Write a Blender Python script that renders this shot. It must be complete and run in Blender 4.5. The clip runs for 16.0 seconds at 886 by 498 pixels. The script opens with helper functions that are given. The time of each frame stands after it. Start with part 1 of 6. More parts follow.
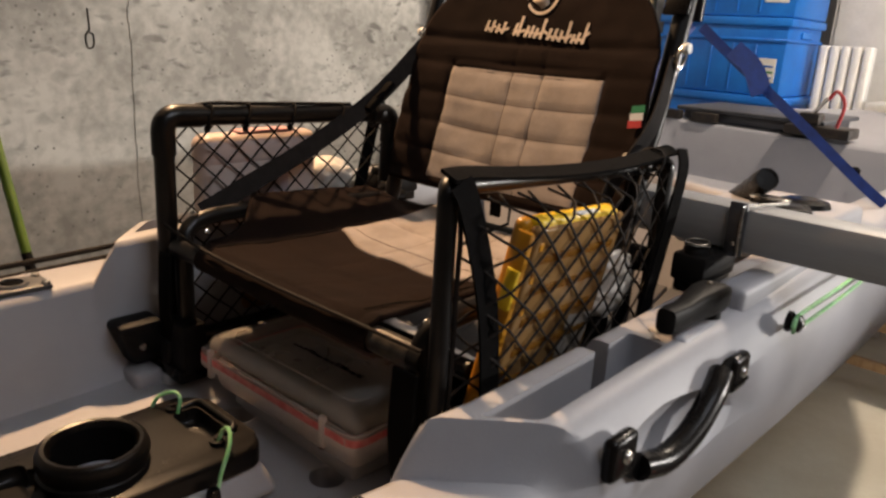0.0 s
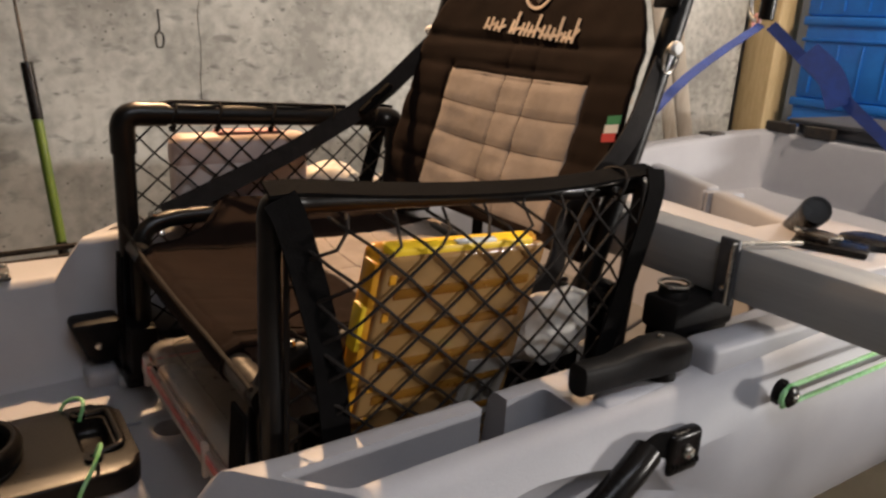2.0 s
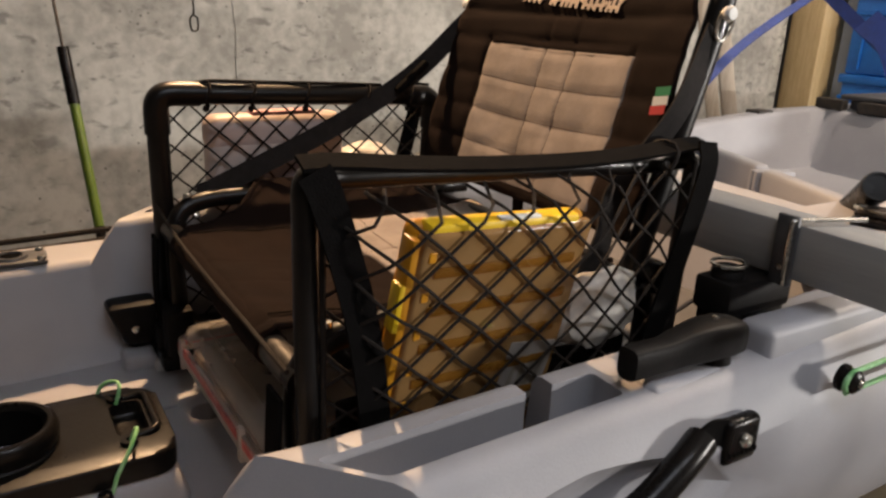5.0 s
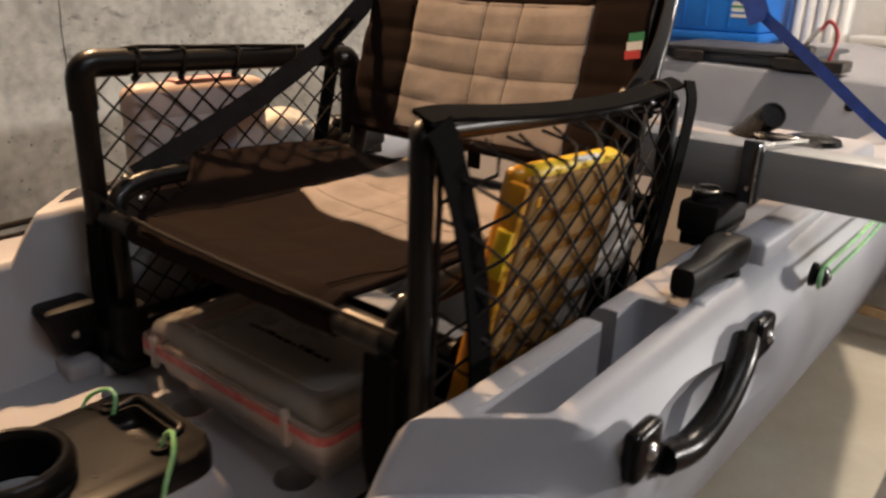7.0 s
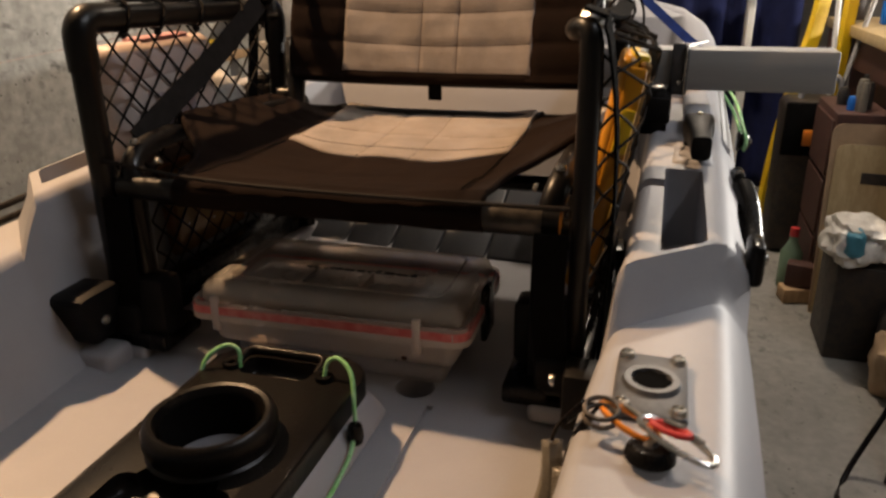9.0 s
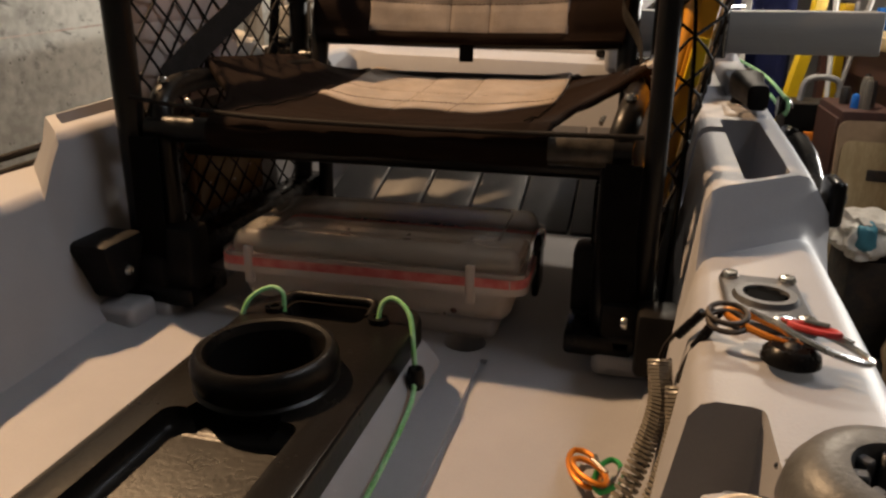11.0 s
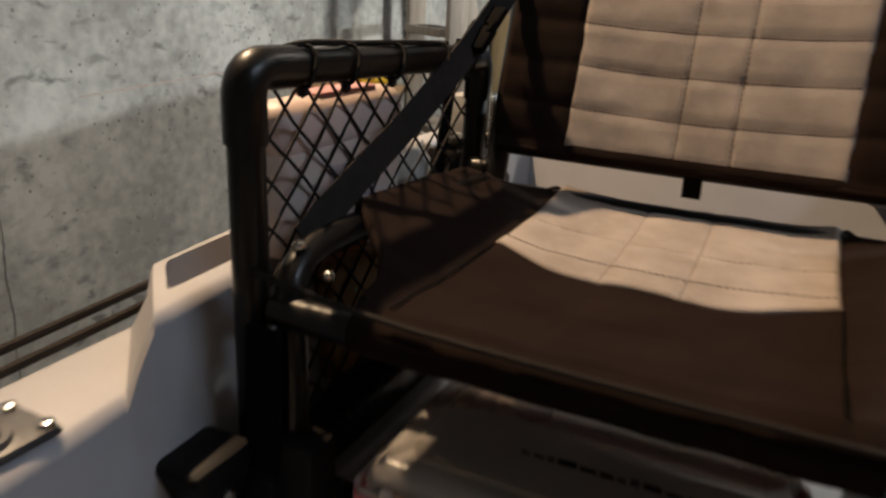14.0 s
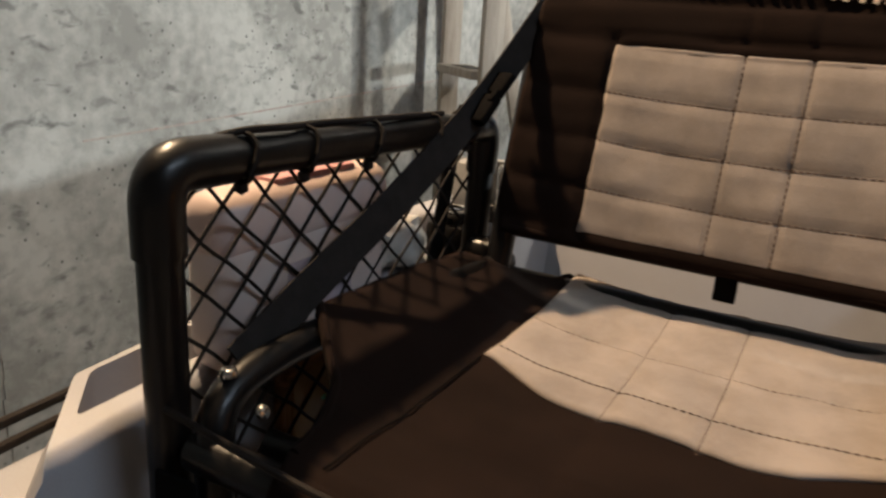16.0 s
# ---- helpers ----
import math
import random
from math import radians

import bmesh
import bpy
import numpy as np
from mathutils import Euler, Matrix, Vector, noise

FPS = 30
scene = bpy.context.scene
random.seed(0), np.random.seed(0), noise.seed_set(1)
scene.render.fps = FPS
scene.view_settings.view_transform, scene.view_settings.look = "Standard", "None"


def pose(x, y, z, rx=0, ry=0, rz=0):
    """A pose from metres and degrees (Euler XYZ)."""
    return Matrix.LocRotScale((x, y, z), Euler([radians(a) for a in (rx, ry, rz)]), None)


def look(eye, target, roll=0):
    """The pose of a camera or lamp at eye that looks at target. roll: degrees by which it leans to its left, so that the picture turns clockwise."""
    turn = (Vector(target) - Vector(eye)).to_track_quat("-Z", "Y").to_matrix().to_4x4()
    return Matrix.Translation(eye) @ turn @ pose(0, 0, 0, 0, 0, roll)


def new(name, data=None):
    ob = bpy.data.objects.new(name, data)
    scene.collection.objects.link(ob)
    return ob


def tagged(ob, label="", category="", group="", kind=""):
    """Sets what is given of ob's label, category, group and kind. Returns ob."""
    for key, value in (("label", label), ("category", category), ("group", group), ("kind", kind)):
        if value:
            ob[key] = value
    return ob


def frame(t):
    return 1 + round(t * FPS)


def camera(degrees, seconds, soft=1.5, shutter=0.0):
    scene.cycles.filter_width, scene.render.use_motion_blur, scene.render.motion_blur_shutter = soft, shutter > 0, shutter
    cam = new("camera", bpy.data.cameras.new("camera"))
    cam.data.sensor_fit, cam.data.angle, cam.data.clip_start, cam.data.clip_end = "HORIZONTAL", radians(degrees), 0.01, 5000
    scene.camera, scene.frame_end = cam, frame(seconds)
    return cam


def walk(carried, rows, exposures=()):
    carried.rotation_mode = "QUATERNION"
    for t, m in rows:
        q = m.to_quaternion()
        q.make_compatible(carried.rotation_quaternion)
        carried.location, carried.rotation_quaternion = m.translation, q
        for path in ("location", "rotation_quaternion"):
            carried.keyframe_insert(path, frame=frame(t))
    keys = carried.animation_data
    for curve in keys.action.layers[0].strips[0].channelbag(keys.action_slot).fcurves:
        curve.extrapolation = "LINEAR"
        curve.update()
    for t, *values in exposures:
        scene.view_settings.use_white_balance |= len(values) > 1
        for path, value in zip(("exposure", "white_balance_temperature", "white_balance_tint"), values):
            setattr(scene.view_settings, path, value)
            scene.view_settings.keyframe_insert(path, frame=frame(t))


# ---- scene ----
cam = camera(61.4, 16.0, soft=2.5, shutter=0.5)
PATH = [
    (0, (0.772, -0.532, 1.189), (-0.521, 0.887, 0.626), 3.4),
    (0.5, (0.737, -0.488, 1.208), (-0.577, 0.916, 0.656), 3.0),
    (1, (0.747, -0.391, 1.218), (-0.661, 0.917, 0.664), 3.0),
    (1.5, (0.821, -0.265, 1.199), (-0.695, 0.912, 0.636), 3.3),
    (2, (0.874, -0.224, 1.193), (-0.702, 0.866, 0.619), 3.5),
    (2.5, (0.879, -0.236, 1.183), (-0.74, 0.785, 0.603), 3.3),
    (3, (0.868, -0.235, 1.181), (-0.76, 0.776, 0.606), 3.1),
    (5.5, (0.847, -0.192, 1.169), (-0.757, 0.826, 0.543), 2.2),
    (6, (0.854, -0.15, 1.162), (-0.688, 0.953, 0.525), 1.7),
    (6.5, (0.798, -0.218, 1.162), (-0.585, 1.068, 0.505), 1.9),
    (7, (0.676, -0.432, 1.152), (-0.533, 1.012, 0.479), 1.8),
    (7.5, (0.657, -0.562, 1.14), (-0.386, 1.008, 0.47), 0.7),
    (8, (0.541, -0.697, 1.152), (-0.273, 0.989, 0.449), -0.5),
    (8.5, (0.427, -0.732, 1.12), (-0.24, 1.004, 0.383), -1.2),
    (9, (0.36, -0.731, 1.097), (-0.174, 1.059, 0.383), -0.7),
    (9.5, (0.303, -0.73, 1.027), (-0.198, 1.068, 0.308), -0.9),
    (12, (0.267, -0.741, 0.994), (-0.207, 1.101, 0.374), 1.0),
    (12.5, (0.264, -0.744, 0.994), (-0.225, 1.092, 0.371), 1.4),
    (13, (0.263, -0.739, 1.009), (-0.292, 1.071, 0.365), 1.8),
    (13.5, (0.194, -0.676, 1.095), (-0.521, 1.088, 0.482), 1.7),
    (14, (0.104, -0.461, 1.105), (-0.701, 1.251, 0.458), 2.8),
    (14.5, (0.033, -0.311, 1.103), (-0.836, 1.37, 0.456), 3.9),
    (15, (0.01, -0.289, 1.133), (-0.895, 1.389, 0.527), 4.7),
    (15.5, (0.031, -0.287, 1.142), (-0.895, 1.378, 0.534), 4.3),
    (16, (0.094, -0.313, 1.144), (-0.833, 1.358, 0.553), 3.6),
]
# the clip drifts from a slightly warm and magenta balance to a cooler one
walk(cam, [(t, look(eye, target, roll)) for t, eye, target, roll in PATH], [(0, -0.03, 6550, 12), (7, -0.02, 6550, 12), (9, -0.17, 6750, 11), (12.5, -0.20, 6350, 7), (14, -0.18, 5700, 4), (15, -0.08, 5650, 3), (16, -0.08, 5650, 3)])

# ---- light ----
world = bpy.data.worlds.new("world")
scene.world = world
world.use_nodes = True
world.node_tree.nodes["Background"].inputs[0].default_value = (0.6, 0.65, 0.75, 1)
world.node_tree.nodes["Background"].inputs[1].default_value = 0.003


def lamp(name, kind, place, target, watts, colour, size):
    data = bpy.data.lights.new(name, kind)
    data.energy, data.color = watts, colour
    if kind == "AREA":
        data.shape, data.size, data.size_y = "RECTANGLE", size[0], size[1]
    else:
        data.shadow_soft_size = size
    if kind == "SPOT":
        data.spot_size, data.spot_blend = radians(88), 0.45
    ob = new(name, data)
    ob.matrix_world = look(place, target)
    return ob


BULB = (-1.00, 0.36, 2.30)
TUBE = (2.55, 2.70, 1.24)
lamp("bulb_light", "SPOT", BULB, (0.22, -0.15, 0.7), 252, (1.0, 0.635, 0.345), 0.03)
# fill added to brighten the crates, ladder wall and floor; no known bulb
lamp("rear_fill_light", "POINT", (0.55, 2.15, 2.36), (0, 0, 0), 104, (1.0, 0.86, 0.70), 0.04)
lamp("work_light", "AREA", TUBE, (-0.6, 0.2, 0.9), 78, (1.0, 0.96, 0.90), (0.5, 0.12))
lamp("tube_light", "AREA", (1.30, 0.20, 2.42), (1.15, 0.25, 0.0), 14, (0.88, 0.93, 1.0), (1.2, 0.12))

# ---- materials ----


def surface(name, colour, colour2=None, rough=0.5, metal=0.0, scale=8.0, bump=0.0, bump_scale=60.0, fine=0.25, stretch=(1, 1, 1), sheen=0.0, spec=0.5, clear=0.0, island=0.0):
    m = bpy.data.materials.new(name)
    m.use_nodes = True
    nt = m.node_tree
    n, l = nt.nodes, nt.links
    b = n["Principled BSDF"]
    b.inputs["Metallic"].default_value = metal
    b.inputs["Specular IOR Level"].default_value = spec
    b.inputs["Sheen Weight"].default_value = sheen
    colour2 = colour2 or tuple(c * 0.78 for c in colour)
    co = n.new("ShaderNodeTexCoord")
    mp = n.new("ShaderNodeMapping")
    mp.inputs["Scale"].default_value = stretch
    l.new(co.outputs["Object"], mp.inputs[0])
    big = n.new("ShaderNodeTexNoise")
    big.inputs["Scale"].default_value = scale
    big.inputs["Detail"].default_value = 6
    big.inputs["Roughness"].default_value = 0.62
    l.new(mp.outputs[0], big.inputs["Vector"])
    small = n.new("ShaderNodeTexNoise")
    small.inputs["Scale"].default_value = bump_scale
    small.inputs["Detail"].default_value = 4
    l.new(mp.outputs[0], small.inputs["Vector"])
    add = n.new("ShaderNodeMath")
    add.operation = "MULTIPLY_ADD"
    l.new(small.outputs[0], add.inputs[0])
    add.inputs[1].default_value = fine
    l.new(big.outputs[0], add.inputs[2])
    ramp = n.new("ShaderNodeMapRange")
    ramp.inputs["From Min"].default_value = 0.35 + fine * 0.5
    ramp.inputs["From Max"].default_value = 0.65 + fine * 0.5
    l.new(add.outputs[0], ramp.inputs[0])
    mix = n.new("ShaderNodeMix")
    mix.data_type = "RGBA"
    mix.inputs["A"].default_value, mix.inputs["B"].default_value = (*colour2, 1), (*colour, 1)
    l.new(ramp.outputs[0], mix.inputs["Factor"])
    out = mix.outputs["Result"]
    if island:
        info = n.new("ShaderNodeObjectInfo")
        vary = n.new("ShaderNodeHueSaturation")
        rr = n.new("ShaderNodeMapRange")
        rr.inputs["To Min"].default_value, rr.inputs["To Max"].default_value = 1 - island, 1 + island
        l.new(info.outputs["Random"], rr.inputs[0])
        l.new(rr.outputs[0], vary.inputs["Value"])
        l.new(out, vary.inputs["Color"])
        out = vary.outputs[0]
    l.new(out, b.inputs["Base Color"])
    rg = n.new("ShaderNodeMapRange")
    rg.inputs["To Min"].default_value, rg.inputs["To Max"].default_value = max(0.02, rough - 0.1), min(1, rough + 0.1)
    l.new(add.outputs[0], rg.inputs[0])
    l.new(rg.outputs[0], b.inputs["Roughness"])
    b.inputs["Coat Weight"].default_value = clear
    if bump:
        bp = n.new("ShaderNodeBump")
        bp.inputs["Strength"].default_value = bump
        bp.inputs["Distance"].default_value = 0.002
        l.new(small.outputs[0], bp.inputs["Height"])
        l.new(bp.outputs[0], b.inputs["Normal"])
    return m


def see_through(name, colour, clearness, rough=0.2):
    m = surface(name, colour, tuple(c * 0.92 for c in colour), rough=rough, scale=25, fine=0.1)
    nt = m.node_tree
    b, o = nt.nodes["Principled BSDF"], nt.nodes["Material Output"]
    t = nt.nodes.new("ShaderNodeBsdfTransparent")
    t.inputs[0].default_value = (*[min(1, c * 1.25 + 0.12) for c in colour], 1)
    mx = nt.nodes.new("ShaderNodeMixShader")
    mx.inputs[0].default_value = clearness
    nt.links.new(b.outputs[0], mx.inputs[1])
    nt.links.new(t.outputs[0], mx.inputs[2])
    nt.links.new(mx.outputs[0], o.inputs[0])
    return m


def fabric(name, colour, weave=900.0, sheen=0.04, spec=0.12):
    m = surface(name, colour, tuple(c * 0.7 for c in colour), rough=0.88, scale=14, bump=0.35, bump_scale=weave, fine=0.35, sheen=sheen, spec=spec)
    return m


def big_noise(nt):
    """A second cloudy pattern, offset from the first, to thin out small marks."""
    co, mp, tex = (nt.nodes.new(k) for k in ("ShaderNodeTexCoord", "ShaderNodeMapping", "ShaderNodeTexNoise"))
    mp.inputs["Location"].default_value = (7.3, 2.1, 4.4)
    tex.inputs["Scale"].default_value = 9
    tex.inputs["Detail"].default_value = 4
    nt.links.new(co.outputs["Object"], mp.inputs[0])
    nt.links.new(mp.outputs[0], tex.inputs["Vector"])
    return tex.outputs[0]


def concrete(name, colour, dark):
    """Cast concrete: cloudy grey with small pits and long streaks."""
    m = surface(name, colour, dark, rough=0.9, scale=3.2, bump=0.5, bump_scale=34, fine=0.55, spec=0.3)
    nt = m.node_tree
    n, l = nt.nodes, nt.links
    b = n["Principled BSDF"]
    old = b.inputs["Base Color"].links[0].from_socket
    co = n.new("ShaderNodeTexCoord")
    vor = n.new("ShaderNodeTexNoise")
    vor.inputs["Scale"].default_value = 30
    vor.inputs["Detail"].default_value = 3
    vor.inputs["Distortion"].default_value = 0.35
    stretch = n.new("ShaderNodeMapping")
    stretch.inputs["Scale"].default_value = (1, 0.55, 1.0)
    l.new(co.outputs["Object"], stretch.inputs[0])
    l.new(stretch.outputs[0], vor.inputs["Vector"])
    pit = n.new("ShaderNodeMapRange")
    pit.inputs["From Min"].default_value, pit.inputs["From Max"].default_value = 0.57, 0.69
    l.new(vor.outputs[0], pit.inputs[0])
    patch = n.new("ShaderNodeTexNoise")
    patch.inputs["Scale"].default_value = 2.6
    patch.inputs["Detail"].default_value = 5
    l.new(co.outputs["Object"], patch.inputs["Vector"])
    gate = n.new("ShaderNodeMapRange")
    gate.inputs["From Min"].default_value, gate.inputs["From Max"].default_value = 0.42, 0.62
    l.new(patch.outputs[0], gate.inputs[0])
    both = n.new("ShaderNodeMath")
    both.operation = "MULTIPLY"
    l.new(pit.outputs[0], both.inputs[0])
    l.new(gate.outputs[0], both.inputs[1])
    holes = n.new("ShaderNodeTexVoronoi")
    holes.inputs["Scale"].default_value = 46
    l.new(co.outputs["Object"], holes.inputs["Vector"])
    dot = n.new("ShaderNodeMapRange")
    dot.inputs["From Min"].default_value, dot.inputs["From Max"].default_value = 0.20, 0.10
    l.new(holes.outputs["Distance"], dot.inputs[0])
    some = n.new("ShaderNodeMapRange")
    some.inputs["From Min"].default_value, some.inputs["From Max"].default_value = 0.50, 0.58
    l.new(big_noise(nt), some.inputs[0])
    few = n.new("ShaderNodeMath")
    few.operation = "MULTIPLY"
    l.new(dot.outputs[0], few.inputs[0])
    l.new(some.outputs[0], few.inputs[1])
    most = n.new("ShaderNodeMath")
    most.operation = "MAXIMUM"
    l.new(both.outputs[0], most.inputs[0])
    l.new(few.outputs[0], most.inputs[1])
    mix = n.new("ShaderNodeMix")
    mix.data_type = "RGBA"
    mix.inputs["B"].default_value = (*[c * 0.55 for c in dark], 1)
    l.new(most.outputs[0], mix.inputs["Factor"])
    l.new(old, mix.inputs["A"])
    l.new(mix.outputs["Result"], b.inputs["Base Color"])
    return m


def timber(name, colour, dark):
    return surface(name, colour, dark, rough=0.6, scale=9, bump=0.25, bump_scale=60, fine=0.5, stretch=(6, 6, 0.6), island=0.15)


CONCRETE = concrete("cast_concrete", (0.56, 0.545, 0.50), (0.33, 0.32, 0.29))
FLOOR = concrete("floor_screed", (0.26, 0.245, 0.225), (0.19, 0.18, 0.165))
CREAMBOARD = surface("cream_painted_board", (0.80, 0.75, 0.62), (0.70, 0.64, 0.51), rough=0.55, scale=4, bump=0.1, bump_scale=90)
PLASTER = surface("grey_plaster", (0.30, 0.29, 0.28), rough=0.9, scale=2.5, bump=0.2)
HULL = surface("grey_hull_plastic", (0.345, 0.342, 0.365), (0.30, 0.298, 0.32), rough=0.50, scale=5, bump=0.12, bump_scale=420, fine=0.2)
HULL2 = surface("dark_grey_plastic", (0.075, 0.075, 0.084), (0.05, 0.05, 0.057), rough=0.5, scale=6, bump=0.1, bump_scale=300)
TUBE_BLACK = surface("black_painted_tube", (0.0035, 0.003, 0.003), (0.007, 0.0055, 0.005), rough=0.33, spec=0.26, scale=18, bump=0.12, bump_scale=140, clear=0.08)
BLACK_PL = surface("black_moulded_plastic", (0.0045, 0.004, 0.004), (0.009, 0.0075, 0.007), rough=0.24, spec=0.16, scale=22, bump=0.05, bump_scale=380)
BLACK_MATT = surface("black_matt_plastic", (0.0065, 0.006, 0.006), (0.011, 0.0095, 0.009), rough=0.50, spec=0.12, scale=30, bump=0.15, bump_scale=260)
CONSOLE = surface("scuffed_black_plastic", (0.0055, 0.0048, 0.0044), (0.011, 0.0092, 0.008), rough=0.26, spec=0.18, scale=16, bump=0.12, bump_scale=220, fine=0.4)
WEBBING = surface("black_webbing", (0.006, 0.0055, 0.0055), (0.004, 0.0036, 0.0035), rough=0.85, spec=0.04, scale=40, bump=0.6, bump_scale=700, fine=0.5)
CORD = surface("black_cord", (0.012, 0.008, 0.006), rough=0.75, spec=0.25, scale=60, bump=0.4, bump_scale=900)
BROWN = fabric("brown_canvas", (0.0150, 0.0090, 0.0070), sheen=0.006, spec=0.05)
BEIGE = fabric("beige_canvas", (0.345, 0.297, 0.265))
STITCH = fabric("dark_brown_thread", (0.085, 0.058, 0.045))
PRINT = fabric("cream_embroidery", (0.70, 0.58, 0.47))
ALU = surface("brushed_aluminium", (0.36, 0.35, 0.34), (0.29, 0.285, 0.28), rough=0.5, metal=0.25, scale=6, bump=0.15, bump_scale=160, stretch=(0.3, 6, 6))
STEEL = surface("bright_steel", (0.68, 0.66, 0.62), rough=0.22, metal=1.0, scale=30)
PLATE = surface("worn_grey_plate", (0.095, 0.095, 0.10), (0.055, 0.055, 0.06), rough=0.42, metal=0.3, scale=40, bump=0.2, bump_scale=300)
BLUE = surface("blue_crate_plastic", (0.008, 0.17, 0.62), (0.006, 0.12, 0.50), rough=0.4, scale=7)
NAVY = fabric("navy_cloth", (0.012, 0.016, 0.06), 500)
BLUE_WEB = surface("blue_webbing", (0.012, 0.045, 0.25), (0.008, 0.030, 0.17), rough=0.75, scale=50, bump=0.5, bump_scale=600)
YELLOW = surface("yellow_plastic", (0.60, 0.27, 0.010), (0.50, 0.21, 0.008), rough=0.35, scale=14)
YELLOW2 = surface("bright_yellow_plastic", (0.80, 0.55, 0.015), (0.70, 0.44, 0.012), rough=0.4, scale=10)
AMBER = see_through("amber_clear_plastic", (0.38, 0.22, 0.085), 0.38, 0.10)
RIB = see_through("amber_rib_plastic", (0.40, 0.20, 0.03), 0.66, 0.25)
CLEAR = see_through("clear_plastic", (0.66, 0.62, 0.58), 0.62, 0.22)
FROSTED = see_through("frosted_plastic", (0.70, 0.64, 0.60), 0.38, 0.35)
MILKY = see_through("milky_plastic", (0.66, 0.56, 0.52), 0.10, 0.35)
RED = surface("red_rubber", (0.55, 0.035, 0.04), (0.42, 0.03, 0.03), rough=0.45, scale=20)
PINK = surface("pink_plastic", (0.62, 0.32, 0.33), rough=0.45, scale=14)
WHITE = surface("white_plastic", (0.74, 0.73, 0.70), (0.64, 0.63, 0.60), rough=0.5, scale=10)
FOIL = surface("white_bag_plastic", (0.70, 0.67, 0.62), (0.45, 0.42, 0.38), rough=0.3, scale=26, bump=0.7, bump_scale=45)
GREEN = surface("green_cord", (0.18, 0.50, 0.16), (0.35, 0.62, 0.35), rough=0.6, scale=90, bump=0.4, bump_scale=600)
GREEN2 = surface("green_rod_blank", (0.10, 0.16, 0.012), (0.06, 0.11, 0.01), rough=0.35, scale=20)
ORANGE = surface("orange_anodised", (0.75, 0.25, 0.03), rough=0.3, metal=0.6, scale=20)
LIME = surface("green_anodised", (0.03, 0.30, 0.09), rough=0.3, metal=0.6, scale=20)
CREAM = surface("cream_cord", (0.62, 0.53, 0.40), rough=0.8, scale=60, bump=0.4)
COIL = surface("grey_coil_plastic", (0.20, 0.175, 0.14), rough=0.3, scale=40)
PINE = timber("pine_wood", (0.56, 0.37, 0.20), (0.42, 0.26, 0.13))
PALE = timber("pale_wood", (0.62, 0.47, 0.26), (0.50, 0.36, 0.18))
DARKWOOD = timber("dark_red_wood", (0.075, 0.024, 0.015), (0.045, 0.016, 0.010))
CARD = surface("brown_card", (0.42, 0.29, 0.18), rough=0.9, scale=12, bump=0.2)
IRON = surface("dark_iron", (0.035, 0.033, 0.032), (0.06, 0.045, 0.035), rough=0.5, metal=0.5, scale=30, bump=0.2)

# ---- builders ----


def thing(name, place, label, category, group="", kind=""):
    ob = new(name)
    ob.empty_display_size = 0.05
    ob.location = place
    tagged(ob, label, category, group, kind)
    return ob


def where(ob):
    p = Vector(ob.location)
    while ob.parent:
        ob = ob.parent
        p = Vector(ob.location)
    return p


def part(name, bm, material, parent=None, label="", smooth=40):
    """Link a bmesh, built in world places, as one mesh object under parent."""
    me = bpy.data.meshes.new(name)
    bmesh.ops.recalc_face_normals(bm, faces=bm.faces)
    bm.to_mesh(me)
    bm.free()
    me.materials.append(material)
    if smooth:
        me.shade_smooth()
        me.set_sharp_from_angle(angle=radians(smooth))
    ob = new(name, me)
    if parent:
        ob.parent = parent
        ob.matrix_parent_inverse = Matrix.Translation(-where(parent))
        if parent.parent:
            ob.matrix_parent_inverse = Matrix.Identity(4)
    if label:
        ob["label"] = label
    return ob


def rbox(lo, hi, bevel=0.004, seg=2, m=None):
    bm = bmesh.new()
    bmesh.ops.create_cube(bm, size=1)
    for v in bm.verts:
        v.co = [lo[i] + (v.co[i] + 0.5) * (hi[i] - lo[i]) for i in range(3)]
    if bevel:
        bmesh.ops.bevel(bm, geom=bm.edges[:], offset=min(bevel, 0.45 * min(hi[i] - lo[i] for i in range(3))), segments=seg, profile=0.5, affect="EDGES")
    if m:
        bm.transform(m)
    return bm


def smooth_path(pts, n=8):
    """Points of a soft curve through pts."""
    pts = [Vector(p) for p in pts]
    ext = [pts[0] * 2 - pts[1]] + pts + [pts[-1] * 2 - pts[-2]]
    out = []
    for i in range(1, len(ext) - 2):
        a, b, c, d = ext[i - 1:i + 3]
        for k in range(n):
            t = k / n
            out.append(0.5 * (2 * b + (c - a) * t + (2 * a - 5 * b + 4 * c - d) * t * t + (3 * b - a - 3 * c + d) * t ** 3))
    return out + [pts[-1]]


def rounded(pts, r=0.03, n=5):
    """The way through pts with each corner turned on a bend of about r."""
    pts = [Vector(p) for p in pts]
    out = [pts[0]]
    for a, b, c in zip(pts, pts[1:], pts[2:]):
        p, q = b + (a - b).normalized() * min(r, (a - b).length / 2), b + (c - b).normalized() * min(r, (c - b).length / 2)
        out += [(1 - t) ** 2 * p + 2 * t * (1 - t) * b + t * t * q for t in (k / n for k in range(n + 1))]
    return out + [pts[-1]]


